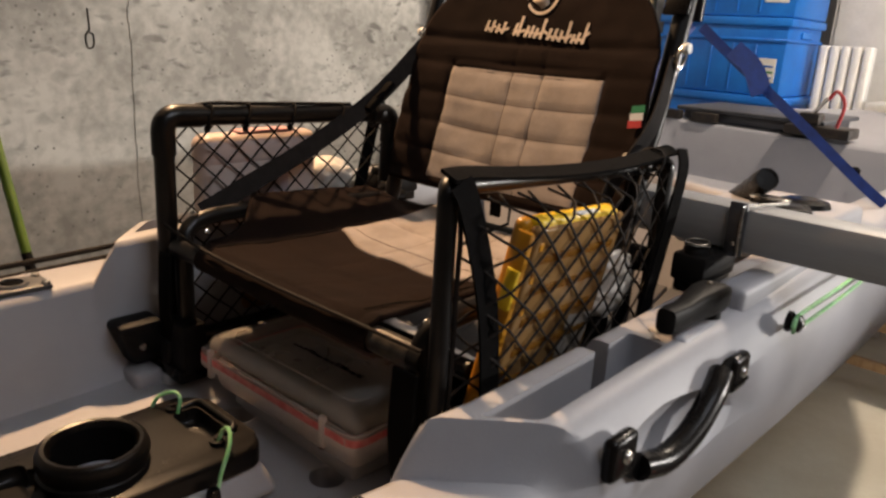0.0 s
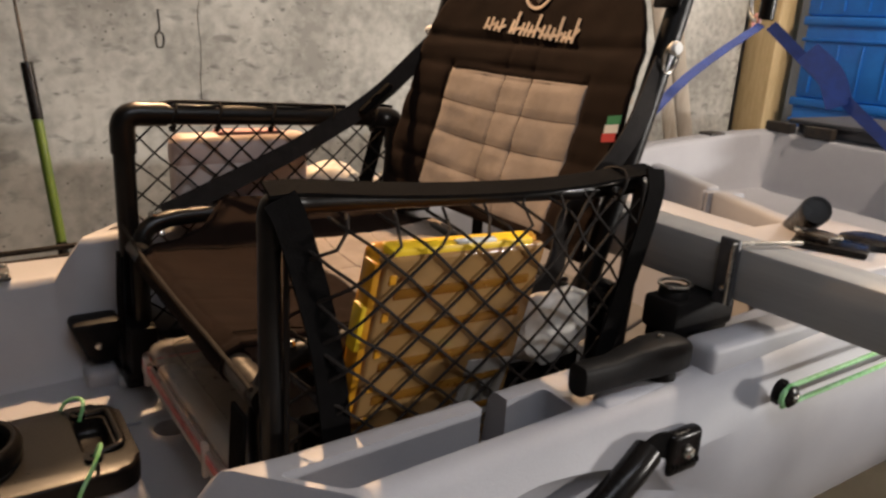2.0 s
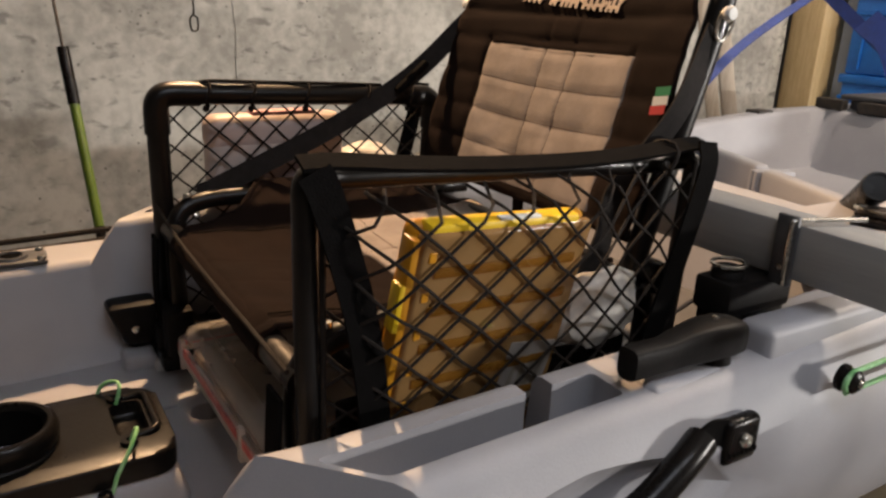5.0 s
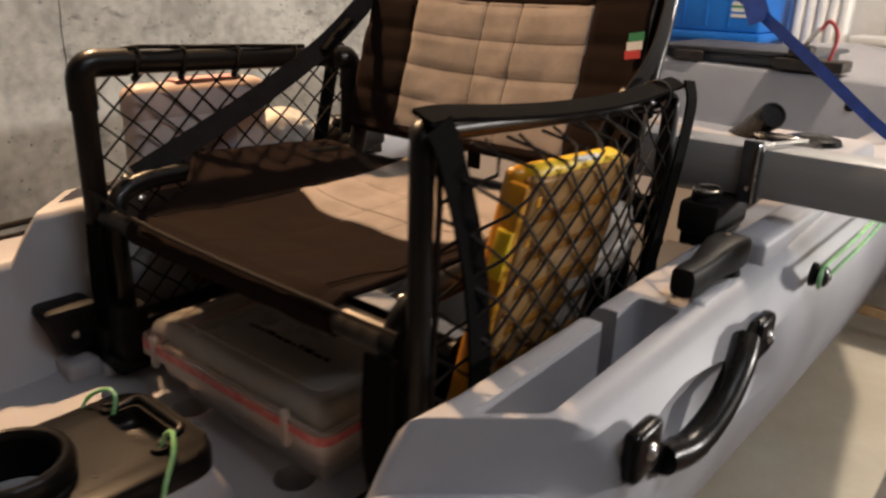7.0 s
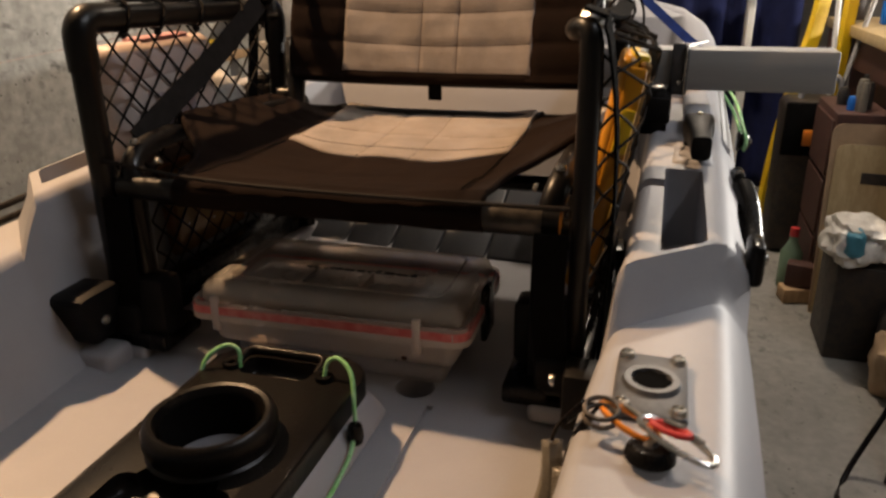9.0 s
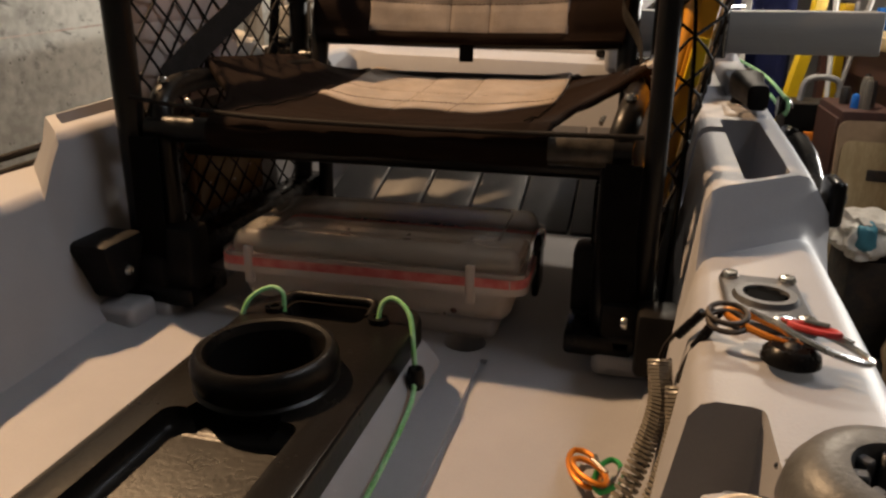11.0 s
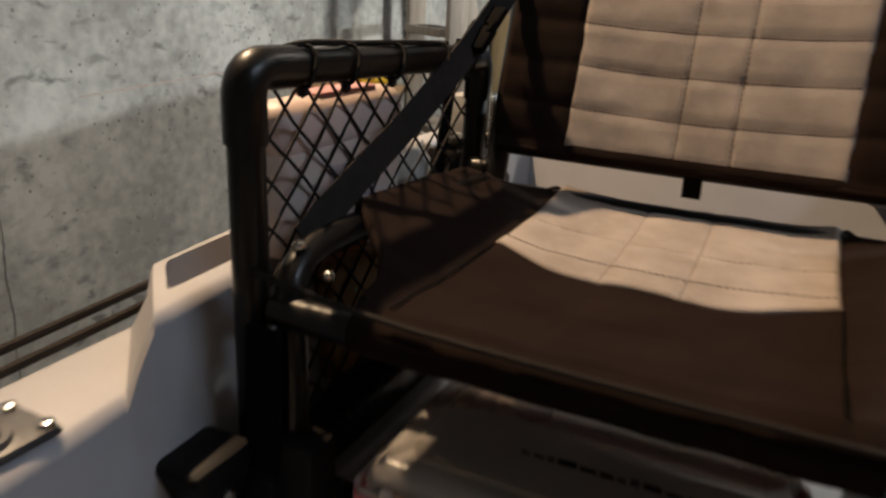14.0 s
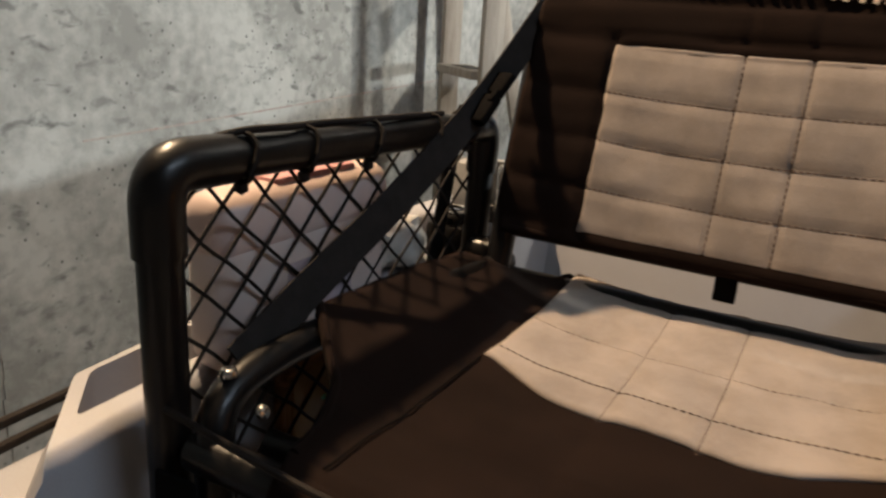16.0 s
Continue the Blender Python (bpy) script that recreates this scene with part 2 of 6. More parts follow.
def sweep(pts, ring, bm=None, close=False, up=None):
    """Sweep a ring of (a, b) offsets along pts."""
    bm = bm or bmesh.new()
    pts = [Vector(p) for p in pts]
    n = len(pts)
    side, rows = None, []
    for i, p in enumerate(pts):
        a, b = (pts[(i - 1) % n], pts[(i + 1) % n]) if close else (pts[max(i - 1, 0)], pts[min(i + 1, n - 1)])
        d = (b - a).normalized()
        if side is None:
            ref = Vector(up) if up else (Vector((0, 0, 1)) if abs(d.z) < 0.9 else Vector((0, 1, 0)))
            side = d.cross(ref).normalized()
        elif up:
            side = d.cross(Vector(up)).normalized()
        else:
            side = (side - d * side.dot(d)).normalized()
        top = side.cross(d)
        rows.append([bm.verts.new(p + side * u + top * v) for u, v in ring])
    k = len(ring)
    for i in range(n if close else n - 1):
        for j in range(k):
            bm.faces.new((rows[i][j], rows[i][(j + 1) % k], rows[(i + 1) % n][(j + 1) % k], rows[(i + 1) % n][j]))
    if not close:
        bm.faces.new(rows[0])
        bm.faces.new(rows[-1])
    return bm


def circle(r, n=12):
    return [(r * math.cos(2 * math.pi * k / n), r * math.sin(2 * math.pi * k / n)) for k in range(n)]


def tube(pts, r, n=12, bm=None, close=False):
    return sweep(pts, circle(r, n), bm, close)


def band(pts, width, thick=0.002, up=None, bm=None):
    w, t = width / 2, thick / 2
    return sweep(pts, [(-w, -t), (w, -t), (w, t), (-w, t)], bm, up=up)


def lathe(profile, place, n=28, m=None, bm=None):
    """Turn a profile of (radius, height) round the z axis at place."""
    bm = bm or bmesh.new()
    m = Matrix.Translation(place) @ (m or Matrix.Identity(4))
    rows = []
    for r, z in profile:
        if r < 1e-6:
            rows.append([bm.verts.new(m @ Vector((0, 0, z)))] * n)
        else:
            rows.append([bm.verts.new(m @ Vector((r * math.cos(2 * math.pi * k / n), r * math.sin(2 * math.pi * k / n), z))) for k in range(n)])
    for a, b in zip(rows, rows[1:]):
        for j in range(n):
            f = list(dict.fromkeys((a[j], a[(j + 1) % n], b[(j + 1) % n], b[j])))
            if len(f) > 2:
                bm.faces.new(f)
    return bm


def rod(a, b, r, n=10, bm=None):
    return tube([a, b], r, n, bm)


def carve(ob, cutters):
    """Cut the closed meshes of cutters out of ob."""
    for c in cutters:
        me = bpy.data.meshes.new("cutter")
        bmesh.ops.recalc_face_normals(c, faces=c.faces)
        c.to_mesh(me)
        c.free()
        tool = new("cutter", me)
        mod = ob.modifiers.new("cut", "BOOLEAN")
        mod.object, mod.operation, mod.solver = tool, "DIFFERENCE", "EXACT"
        bpy.context.view_layer.update()
        cut = bpy.data.meshes.new_from_object(ob.evaluated_get(bpy.context.evaluated_depsgraph_get()))
        ob.modifiers.clear()
        ob.data = cut
        bpy.data.objects.remove(tool)
        bpy.data.meshes.remove(me)
    ob.data.shade_smooth()
    ob.data.set_sharp_from_angle(angle=radians(38))
    return ob


def bolt(place, r, parent, m=None, material=None, name="bolt"):
    b = part(name, lathe([(0, 0.35 * r), (0.35 * r, 0.35 * r), (0.42 * r, 0.6 * r), (0.8 * r, 0.5 * r), (r, 0.1 * r), (r, -0.3 * r), (0, -0.3 * r)], place, 12, m), material or STEEL, parent)
    return b


# ---- the room ----


def slab(name, lo, hi, material, label, category, bevel=0):
    return tagged(part(name, rbox(lo, hi, bevel), material, smooth=0), label, category, kind="structure")


slab("floor", (-1.6, -4.2, -0.12), (4.4, 5.4, 0), FLOOR, "pale worn concrete basement floor", "floor")
slab("ceiling", (-1.6, -4.2, 2.5), (4.4, 5.4, 2.62), PLASTER, "grey plastered basement ceiling", "ceiling")
wall = slab("wall_west", (-1.43, -4.2, 0), (-1.23, 2.76, 2.5), CONCRETE, "raw cast concrete wall with pits and stains", "wall")
slab("wall_north", (-1.6, 5.2, 0), (4.4, 5.4, 2.5), PLASTER, "grey plastered basement wall", "wall")
slab("wall_east", (4.2, -4.2, 0), (4.4, 5.2, 2.5), PLASTER, "grey plastered basement wall", "wall")
slab("wall_south", (-1.6, -4.4, 0), (4.4, -4.2, 2.5), PLASTER, "grey plastered basement wall", "wall")
slab("wall_corner", (-1.60, 2.76, 0), (-1.43, 5.2, 2.5), PLASTER, "grey plastered basement wall", "wall")
# joint of the formwork: a shallow proud ridge with ragged width, and tie marks
bm = bmesh.new()
for k in range(60):
    z = 0.02 + k * 0.04
    w = 0.012 + 0.008 * noise.noise((k * 0.4, 0, 0))
    y = 0.405 + 0.006 * noise.noise((k * 0.3, 5, 0))
    bmesh.ops.create_cube(bm, size=1, matrix=Matrix.Translation((-1.229, y, z)) @ Matrix.Diagonal((0.004, w * 2, 0.041, 1)))
part("formwork_joint", bm, CONCRETE, wall, "ragged raised joint in the concrete")
part("tie_mark", tube(smooth_path([(-1.229, 0.286, 1.19), (-1.229, 0.288, 1.14), (-1.229, 0.278, 1.125), (-1.229, 0.281, 1.095), (-1.229, 0.296, 1.098), (-1.229, 0.297, 1.125), (-1.229, 0.288, 1.132)], 4), 0.0022, 6), IRON, wall, "dark loop-shaped mark on the concrete")
part("chalk_line", band([(-1.2285, 0.6, 0.872), (-1.2285, 1.3, 0.905), (-1.2285, 2.0, 0.94)], 0.004, 0.001, up=(1, 0, 0)), surface("red_chalk", (0.42, 0.30, 0.26), (0.5, 0.46, 0.4), rough=0.95, scale=30), wall, "faint reddish chalk line")
# timber post at the end of the wall
post = tagged(part("timber_post", rbox((-1.23, 2.78, 0), (-1.08, 2.93, 2.5), 0.006), PALE), "pale squared timber post beside the concrete wall", "post", kind="structure")
# the lamps themselves
lampthing = thing("ceiling_lamp", (BULB[0], BULB[1], 2.5), "warm reflector lamp hanging from a white ceiling socket", "lamp")
part("socket", lathe([(0, 0), (0.05, 0), (0.045, -0.03), (0.022, -0.05), (0.02, -0.11), (0, -0.11)], (BULB[0], BULB[1], 2.5)), WHITE, lampthing)
fx = thing("tube_fixture", (1.30, 0.20, 2.5), "white ceiling batten with a cool fluorescent tube", "lamp")
part("batten", rbox((0.67, 0.14, 2.44), (1.93, 0.26, 2.5), 0.01, 2), WHITE, fx)
wl = thing("work_lamp", (2.75, 2.9, 0.0), "slim white work lamp on a dark stand", "lamp")
part("stand", rod((2.75, 2.9, 0), (2.75, 2.9, 1.32), 0.012), IRON, wl)
part("head", rbox((-0.28, 0.03, -0.08), (0.28, 0.06, 0.08), 0.006, m=Matrix.Translation((2.62, 2.76, 1.24)) @ Matrix.Rotation(radians(-51.5), 4, "Z")), WHITE, wl)
part("reflector", lathe([(0.03, 0.02), (0.055, -0.02), (0.085, -0.10), (0.088, -0.10), (0.058, -0.018), (0.033, 0.025)], (BULB[0] - 0.03, BULB[1] + 0.014, BULB[2] + 0.06), 32, Matrix.Rotation(radians(-34), 4, "Y")), ALU, lampthing, "dull metal reflector shade")
tagged(part("floor_1", rbox((-0.35, -3.2, 0.0), (0.52, 3.3, 0.006), 0.002, 1), CREAMBOARD), "pale cream painted boarding on the floor below the kayak", "floor", kind="structure")
# unseen socket, added to go with the rear fill
rl = thing("ceiling_lamp", (0.55, 2.15, 2.5), "unseen white ceiling socket added for the rear fill light", "lamp")
part("socket", lathe([(0, 0), (0.05, 0), (0.045, -0.03), (0.022, -0.04), (0.02, -0.085), (0, -0.085)], (0.55, 2.15, 2.5)), WHITE, rl)

# ---- the kayak ----


def tilt(x):
    return -0.02 * x


def interp(y, table):
    ys, vs = zip(*table)
    return float(np.interp(y, ys, vs))


TOP = [(-3.0, 0.86), (-1.6, 0.80), (-0.9, 0.788), (-0.079, 0.788), (-0.048, 0.841), (0.45, 0.858), (0.9, 0.882), (1.3, 0.925), (1.6, 0.945), (2.7, 0.985)]
OUT = [(-3.0, 0.05), (-2.6, 0.16), (-2.0, 0.30), (-1.3, 0.385), (-0.6, 0.412), (-0.1, 0.435), (0.3, 0.440), (0.6, 0.446), (1.0, 0.452), (1.6, 0.45), (2.0, 0.40), (2.4, 0.25), (2.7, 0.06)]
INN = [(-3.0, 0.01), (-2.0, 0.16), (-1.3, 0.26), (-0.6, 0.305), (-0.15, 0.325), (0.0, 0.342), (0.5, 0.345), (0.8, 0.345), (1.1, 0.36), (1.3, 0.395), (1.8, 0.39), (2.4, 0.2), (2.7, 0.02)]
DECK = [(-3.0, 0.80), (-2.0, 0.76), (-1.7, 0.625), (0.76, 0.625), (0.80, 0.862), (1.05, 0.862), (1.08, 0.79), (1.72, 0.79), (1.77, 0.955), (2.7, 0.99)]
KEEL = [(-3.0, 0.80), (-2.6, 0.64), (-2.0, 0.56), (-1.0, 0.545), (1.4, 0.545), (1.9, 0.60), (2.4, 0.74), (2.7, 0.90)]
STATIONS = sorted(set([-3.0, -2.8, -2.6, -2.3, -2.0, -1.72, -1.7, -1.3, -0.9, -0.6, -0.4, -0.2, -0.12, -0.087, -0.080, -0.074, -0.064, -0.054, -0.047, -0.03, 0.0, 0.05, 0.2, 0.3, 0.45, 0.6, 0.755, 0.765, 0.795, 0.805, 0.9, 1.045, 1.055, 1.08, 1.2, 1.3, 1.5, 1.6, 1.715, 1.725, 1.765, 1.775, 1.9, 2.0, 2.2, 2.4, 2.55, 2.7]))


def half_section(y):
    zt, xo, xi, zf, zk = (interp(y, t) for t in (TOP, OUT, INN, DECK, KEEL))
    zf = min(zf, zt - 0.004)
    base = max(xi - 0.036, xi * 0.6)
    depth = zt - zk
    return [(0, zf), (base - 0.03, zf), (base, zf + 0.006), (base + 0.012, zf + 0.03 * min(1, (zt - zf) / 0.1)), (xi - 0.004, zt - 0.012 * min(1, (zt - zf) / 0.05)), (xi + 0.002, zt - 0.003), (xi + 0.010, zt), (xo - 0.014, zt), (xo - 0.003, zt - 0.004), (xo + 0.006, zt - 0.013), (xo + 0.030 * min(1, xo / 0.2), zt - 0.05 * min(1, depth / 0.2)), (xo + 0.034 * min(1, xo / 0.2), zt - 0.4 * depth), (xo + 0.016 * min(1, xo / 0.2), zt - 0.70 * depth), (xo - 0.03 * min(1, xo / 0.2), zt - 0.84 * depth), (xo * 0.72, zt - 0.95 * depth), (0, zk)]


def hull_mesh():
    bm = bmesh.new()
    rings = []
    for y in STATIONS:
        half = half_section(y)
        skew = 1.05 * max(0.0, 1 - abs(y + 0.065) / 0.2)
        ring = []
        for s, pts in ((1, half), (-1, half[-2:0:-1])):
            for x, z in pts:
                yy = y + skew * max(-0.03, min(0.12, x - 0.355)) if x > 0.3 else y
                ring.append(bm.verts.new((s * x, yy, z + tilt(s * x))))
        rings.append(ring)
    k = len(rings[0])
    for a, b in zip(rings, rings[1:]):
        for j in range(k):
            bm.faces.new((a[j], a[(j + 1) % k], b[(j + 1) % k], b[j]))
    bm.faces.new(rings[0])
    bm.faces.new(rings[-1])
    return bm


kayak = thing("fishing_kayak", (0, 0, 0.545), "grey moulded plastic fishing kayak standing on wooden trestles", "kayak")
hull = part("hull", hull_mesh(), HULL, kayak, smooth=38)


def pocket(s):
    """Slanted-front tray pocket in the gunwale."""
    bm = rbox((0.369, -0.004, 0.735), (0.415, 0.262, 1.0), 0.007, 3) if s > 0 else rbox((-0.420, 0.004, 0.745), (-0.368, 0.172, 0.95), 0.006, 2)
    for v in bm.verts:
        if v.co.y < 0.1:
            v.co.y += (abs(v.co.x) - 0.392) * 0.95
    return bm


cuts = [pocket(1), pocket(-1), rbox((0.28, 0.182, 0.745), (0.380, 0.213, 1.0), 0.003, 1),
        rbox((0.26, -0.428, 0.69), (0.352, -0.345, 0.80), 0.006, 2), rbox((0.129, -0.9, 0.617), (0.137, -0.03, 0.7), 0), rbox((-0.137, -0.9, 0.617), (-0.129, -0.03, 0.7), 0),
        lathe([(0, -0.06), (0.024, -0.06), (0.024, 0.0), (0.028, 0.003), (0.028, 0.05), (0, 0.05)], (0.104, 0.004, 0.625), 20), lathe([(0, -0.06), (0.024, -0.06), (0.024, 0.0), (0.028, 0.003), (0.028, 0.05), (0, 0.05)], (-0.104, 0.004, 0.625), 20),
        lathe([(0, -1), (0.3, -0.95), (0.6, -0.8), (0.85, -0.5), (1, 0), (0.85, 0.5), (0.6, 0.8), (0.3, 0.95), (0, 1)], (0.500, 0.215, 0.775), 40, Matrix.Rotation(radians(-9), 4, "X") @ Matrix.Diagonal((0.052, 0.175, 0.056, 1)))]
carve(hull, cuts)
# raised ribs on the gunwales, rear deck rim
for s in (1, -1):
    part("gunwale_rib", rbox((0.392, 0.44, 0.84), (0.436, 0.74, 0.887), 0.010, 3, Matrix.Translation((0, 0, tilt(0.4 * s))) @ Matrix.Diagonal((s, 1, 1, 1))), HULL, kayak)
    part("gunwale_rib", rbox((0.376, 0.285, 0.835), (0.43, 0.43, 0.857), 0.008, 3, Matrix.Translation((0, 0, tilt(0.4 * s))) @ Matrix.Diagonal((s, 1, 1, 1))), HULL, kayak)
turn = Matrix.Translation((-0.035, 1.145, 0)) @ Matrix.Rotation(radians(-22.7), 4, "Z")
part("rear_rim", rbox((-0.43, -0.02, 0.80), (-0.10, 0.02, 0.888), 0.010, 3, turn), HULL, kayak)
part("rear_rim", rbox((-0.075, -0.02, 0.80), (0.36, 0.02, 0.884), 0.010, 3, turn), HULL, kayak)
for x in (-0.095, -0.078):
    part("rim_cheek", rbox((x - 0.006, -0.03, 0.80), (x + 0.006, 0.06, 0.88), 0.004, 2, turn), HULL, kayak)
# ramp of grooved panels below the seat's rear; their dark grey holds the seat's shade
for k in range(6):
    bm = rbox((-0.262 + 0.088 * k, 0.43, 0.60), (-0.178 + 0.088 * k, 0.775, 0.626), 0.003, 1)
    for v in bm.verts:
        v.co.z += 0.115 * (v.co.y - 0.43) / 0.345
    part("ramp_panel", bm, HULL2, kayak, "grooved floor panel, its grey darkened for the shade under the seat")
# low moulded step that carries the tackle box
part("deck_step", rbox((-0.145, 0.02, 0.618), (0.135, 0.165, 0.6465), 0.010, 3), HULL, kayak)
# raised pad behind the beam
part("deck_pad", rbox((0.20, 0.70, 0.85), (0.425, 1.02, 0.918), 0.014, 3), HULL, kayak)
# shallow pad ledges where the chair stands
for s in (1, -1):
    part("seat_ledge", rbox((0.245, -0.035, 0.622), (0.31, 0.52, 0.645), 0.008, 3, Matrix.Diagonal((s, 1, 1, 1))), HULL, kayak)


def side_handle():
    h = part("side_handle", tube(smooth_path([(0.471, 0.120, 0.765), (0.477, 0.170, 0.757), (0.480, 0.225, 0.772), (0.477, 0.275, 0.798), (0.470, 0.308, 0.812)], 6), 0.0150, 14), BLACK_PL, kayak, "black moulded grip on a webbing carry handle")
    part("webbing", band(smooth_path([(0.470, 0.066, 0.786), (0.473, 0.085, 0.785), (0.470, 0.120, 0.766), (0.476, 0.175, 0.757), (0.479, 0.225, 0.772), (0.476, 0.278, 0.800), (0.470, 0.318, 0.814), (0.469, 0.345, 0.808), (0.474, 0.375, 0.800)], 6), 0.026, 0.004, up=(1, 0, 0)), WEBBING, h, "folded black webbing")
    for y, z in ((0.078, 0.797), (0.362, 0.800)):
        part("end_cap", rbox((0.460, y - 0.024, z - 0.026), (0.477, y + 0.024, z + 0.022), 0.007, 3), BLACK_PL, h)
        bolt((0.4775, y, z), 0.0075, h, Matrix.Rotation(radians(90), 4, "Y"))
    for k in range(7):
        part("ridge", rbox((0.474, 0.342 + k * 0.006, 0.784), (0.479, 0.345 + k * 0.006, 0.790), 0.001, 1), BLACK_PL, h)


side_handle()


def cord_run():
    y0, y1 = 0.512, 1.25
    for z, y in ((0.830, y0), (0.842, y1)):
        pad = part("pad_eye", lathe([(0, 0.016), (0.008, 0.016), (0.013, 0.012), (0.009, 0.006), (0.015, 0.0), (0.015, -0.004), (0, -0.004)], (0.478 - 0.02 * (y > 1), y, z), 18, Matrix.Rotation(radians(90), 4, "Y")), BLACK_PL, kayak, "black bungee button")
        bolt((0.4945 - 0.02 * (y > 1), y, z), 0.004, pad, Matrix.Rotation(radians(90), 4, "Y"))
    for dz in (-0.011, 0.011):
        part("bungee_cord", tube(smooth_path([(0.486, y0 - 0.010 * (dz < 0), 0.830 + dz), (0.488, 0.8, 0.838 + dz), (0.466, y1, 0.842 + dz)], 8), 0.0028, 8), GREEN, kayak, "pale green bungee cord")
    part("bungee_loop", tube(smooth_path([(0.486, y0, 0.841), (0.487, y0 - 0.012, 0.836), (0.487, y0 - 0.014, 0.826), (0.486, y0, 0.819)], 5), 0.003, 8), GREEN, kayak)


cord_run()


def mount_plate(x, y, z, s):
    """Flush plate with a toothed socket, at the gunwale's top."""
    m = Matrix.Translation((x, y, z)) @ Matrix.Rotation(radians(1.1), 4, "Y")
    p = part("mount_plate", rbox((-0.028, -0.047, -0.004), (0.028, 0.047, 0.004), 0.004, 2, m), PLATE, kayak, "worn grey mounting plate with four screws")
    part("socket_ring", lathe([(0.015, 0.004), (0.016, 0.0075), (0.021, 0.0075), (0.023, 0.004)], (0, 0, 0), 28, m), PLATE, p)
    bm = bmesh.new()
    star = []
    for k in range(32):
        r = 0.0155 if k % 4 in (0, 1) else 0.0125
        star.append(bm.verts.new(m @ Vector((r * math.cos(k * math.pi / 16), r * math.sin(k * math.pi / 16), 0.0060))))
    bm.faces.new(star)
    low = bmesh.ops.extrude_face_region(bm, geom=bm.faces[:])
    for v in low["geom"]:
        if isinstance(v, bmesh.types.BMVert):
            v.co -= Vector((0, 0, 0.0012))
    part("star_socket", bm, surface("socket_dark", (0.003, 0.003, 0.003), rough=0.9, spec=0.03), p, "black toothed socket", smooth=0)
    for dx in (-0.0205, 0.0205):
        for dy in (-0.039, 0.039):
            bolt(m @ Vector((dx, dy, 0.0045)), 0.0068, p)


mount_plate(0.370, -0.197, 0.7845, 1)
mount_plate(-0.358, -0.205, 0.7995, -1)


def knob_lever():
    bm = bmesh.new()
    rows = []
    for y, w, h, x in ((0.258, 0.009, 0.026, 0.411), (0.260, 0.0125, 0.031, 0.411), (0.275, 0.0135, 0.032, 0.411), (0.305, 0.0135, 0.031, 0.411), (0.335, 0.0165, 0.036, 0.410), (0.362, 0.0205, 0.039, 0.410), (0.390, 0.0215, 0.038, 0.410), (0.408, 0.0185, 0.034, 0.410), (0.418, 0.010, 0.026, 0.410)):
        ring = []
        for k in range(16):
            a = 2 * math.pi * k / 16
            cx, cz = math.cos(a), math.sin(a)
            ring.append(bm.verts.new((x + w * math.copysign(abs(cx) ** 0.5, cx), y + 0.004, 0.856 + h * 0.5 + h * 0.5 * math.copysign(abs(cz) ** 0.5, cz))))
        rows.append(ring)
    for a, b in zip(rows, rows[1:]):
        for j in range(16):
            bm.faces.new((a[j], a[(j + 1) % 16], b[(j + 1) % 16], b[j]))
    bm.faces.new(rows[0])
    bm.faces.new(rows[-1])
    k = part("lever_grip", bm, BLACK_MATT, kayak, "black rubbery steering lever on the gunwale")
    bolt((0.410, 0.380, 0.8955), 0.004, k)
    part("lever_post", lathe([(0, 0), (0.019, 0), (0.017, 0.01), (0, 0.01)], (0.410, 0.385, 0.850), 16), BLACK_PL, k)


knob_lever()


def rod_socket(x, y, z, tiltx):
    m = Matrix.Rotation(radians(tiltx), 4, "X")
    p = part("rod_socket", lathe([(0.0, 0.0), (0.041, 0.0), (0.043, 0.006), (0.041, 0.018), (0.035, 0.028), (0.026, 0.032), (0.018, 0.032), (0.016, 0.024), (0.015, 0.008), (0, 0.008)], (x, y, z), 36, m), surface("grey_socket_plastic", (0.10, 0.10, 0.10), (0.06, 0.06, 0.06), rough=0.4, scale=30, bump=0.2, bump_scale=300), kayak, "round grey rod-holder socket with a toothed mouth")
    part("collar", lathe([(0.021, 0.030), (0.026, 0.032), (0.027, 0.026), (0.022, 0.024)], (x, y, z), 30, m), PLATE, p)
    for k in range(8):
        a = k * math.pi / 4
        part("tooth", rbox((0.0105, -0.003, 0.010), (0.017, 0.003, 0.029), 0.001, 1, Matrix.Translation((x, y, z)) @ m @ Matrix.Rotation(a, 4, "Z")), PLATE, p)


rod_socket(0.385, -0.440, 0.783, 6)
rod_socket(0.398, -0.545, 0.780, 0)
# catch in the recess
latch = part("recess_latch", rbox((0.326, -0.424, 0.70), (0.350, -0.400, 0.765), 0.003, 2), PLATE, kayak, "small grey hinged latch")
part("keeper", tube(smooth_path([(0.352, -0.39, 0.775), (0.358, -0.398, 0.785), (0.352, -0.41, 0.785)], 5), 0.0018, 8), STEEL, latch)

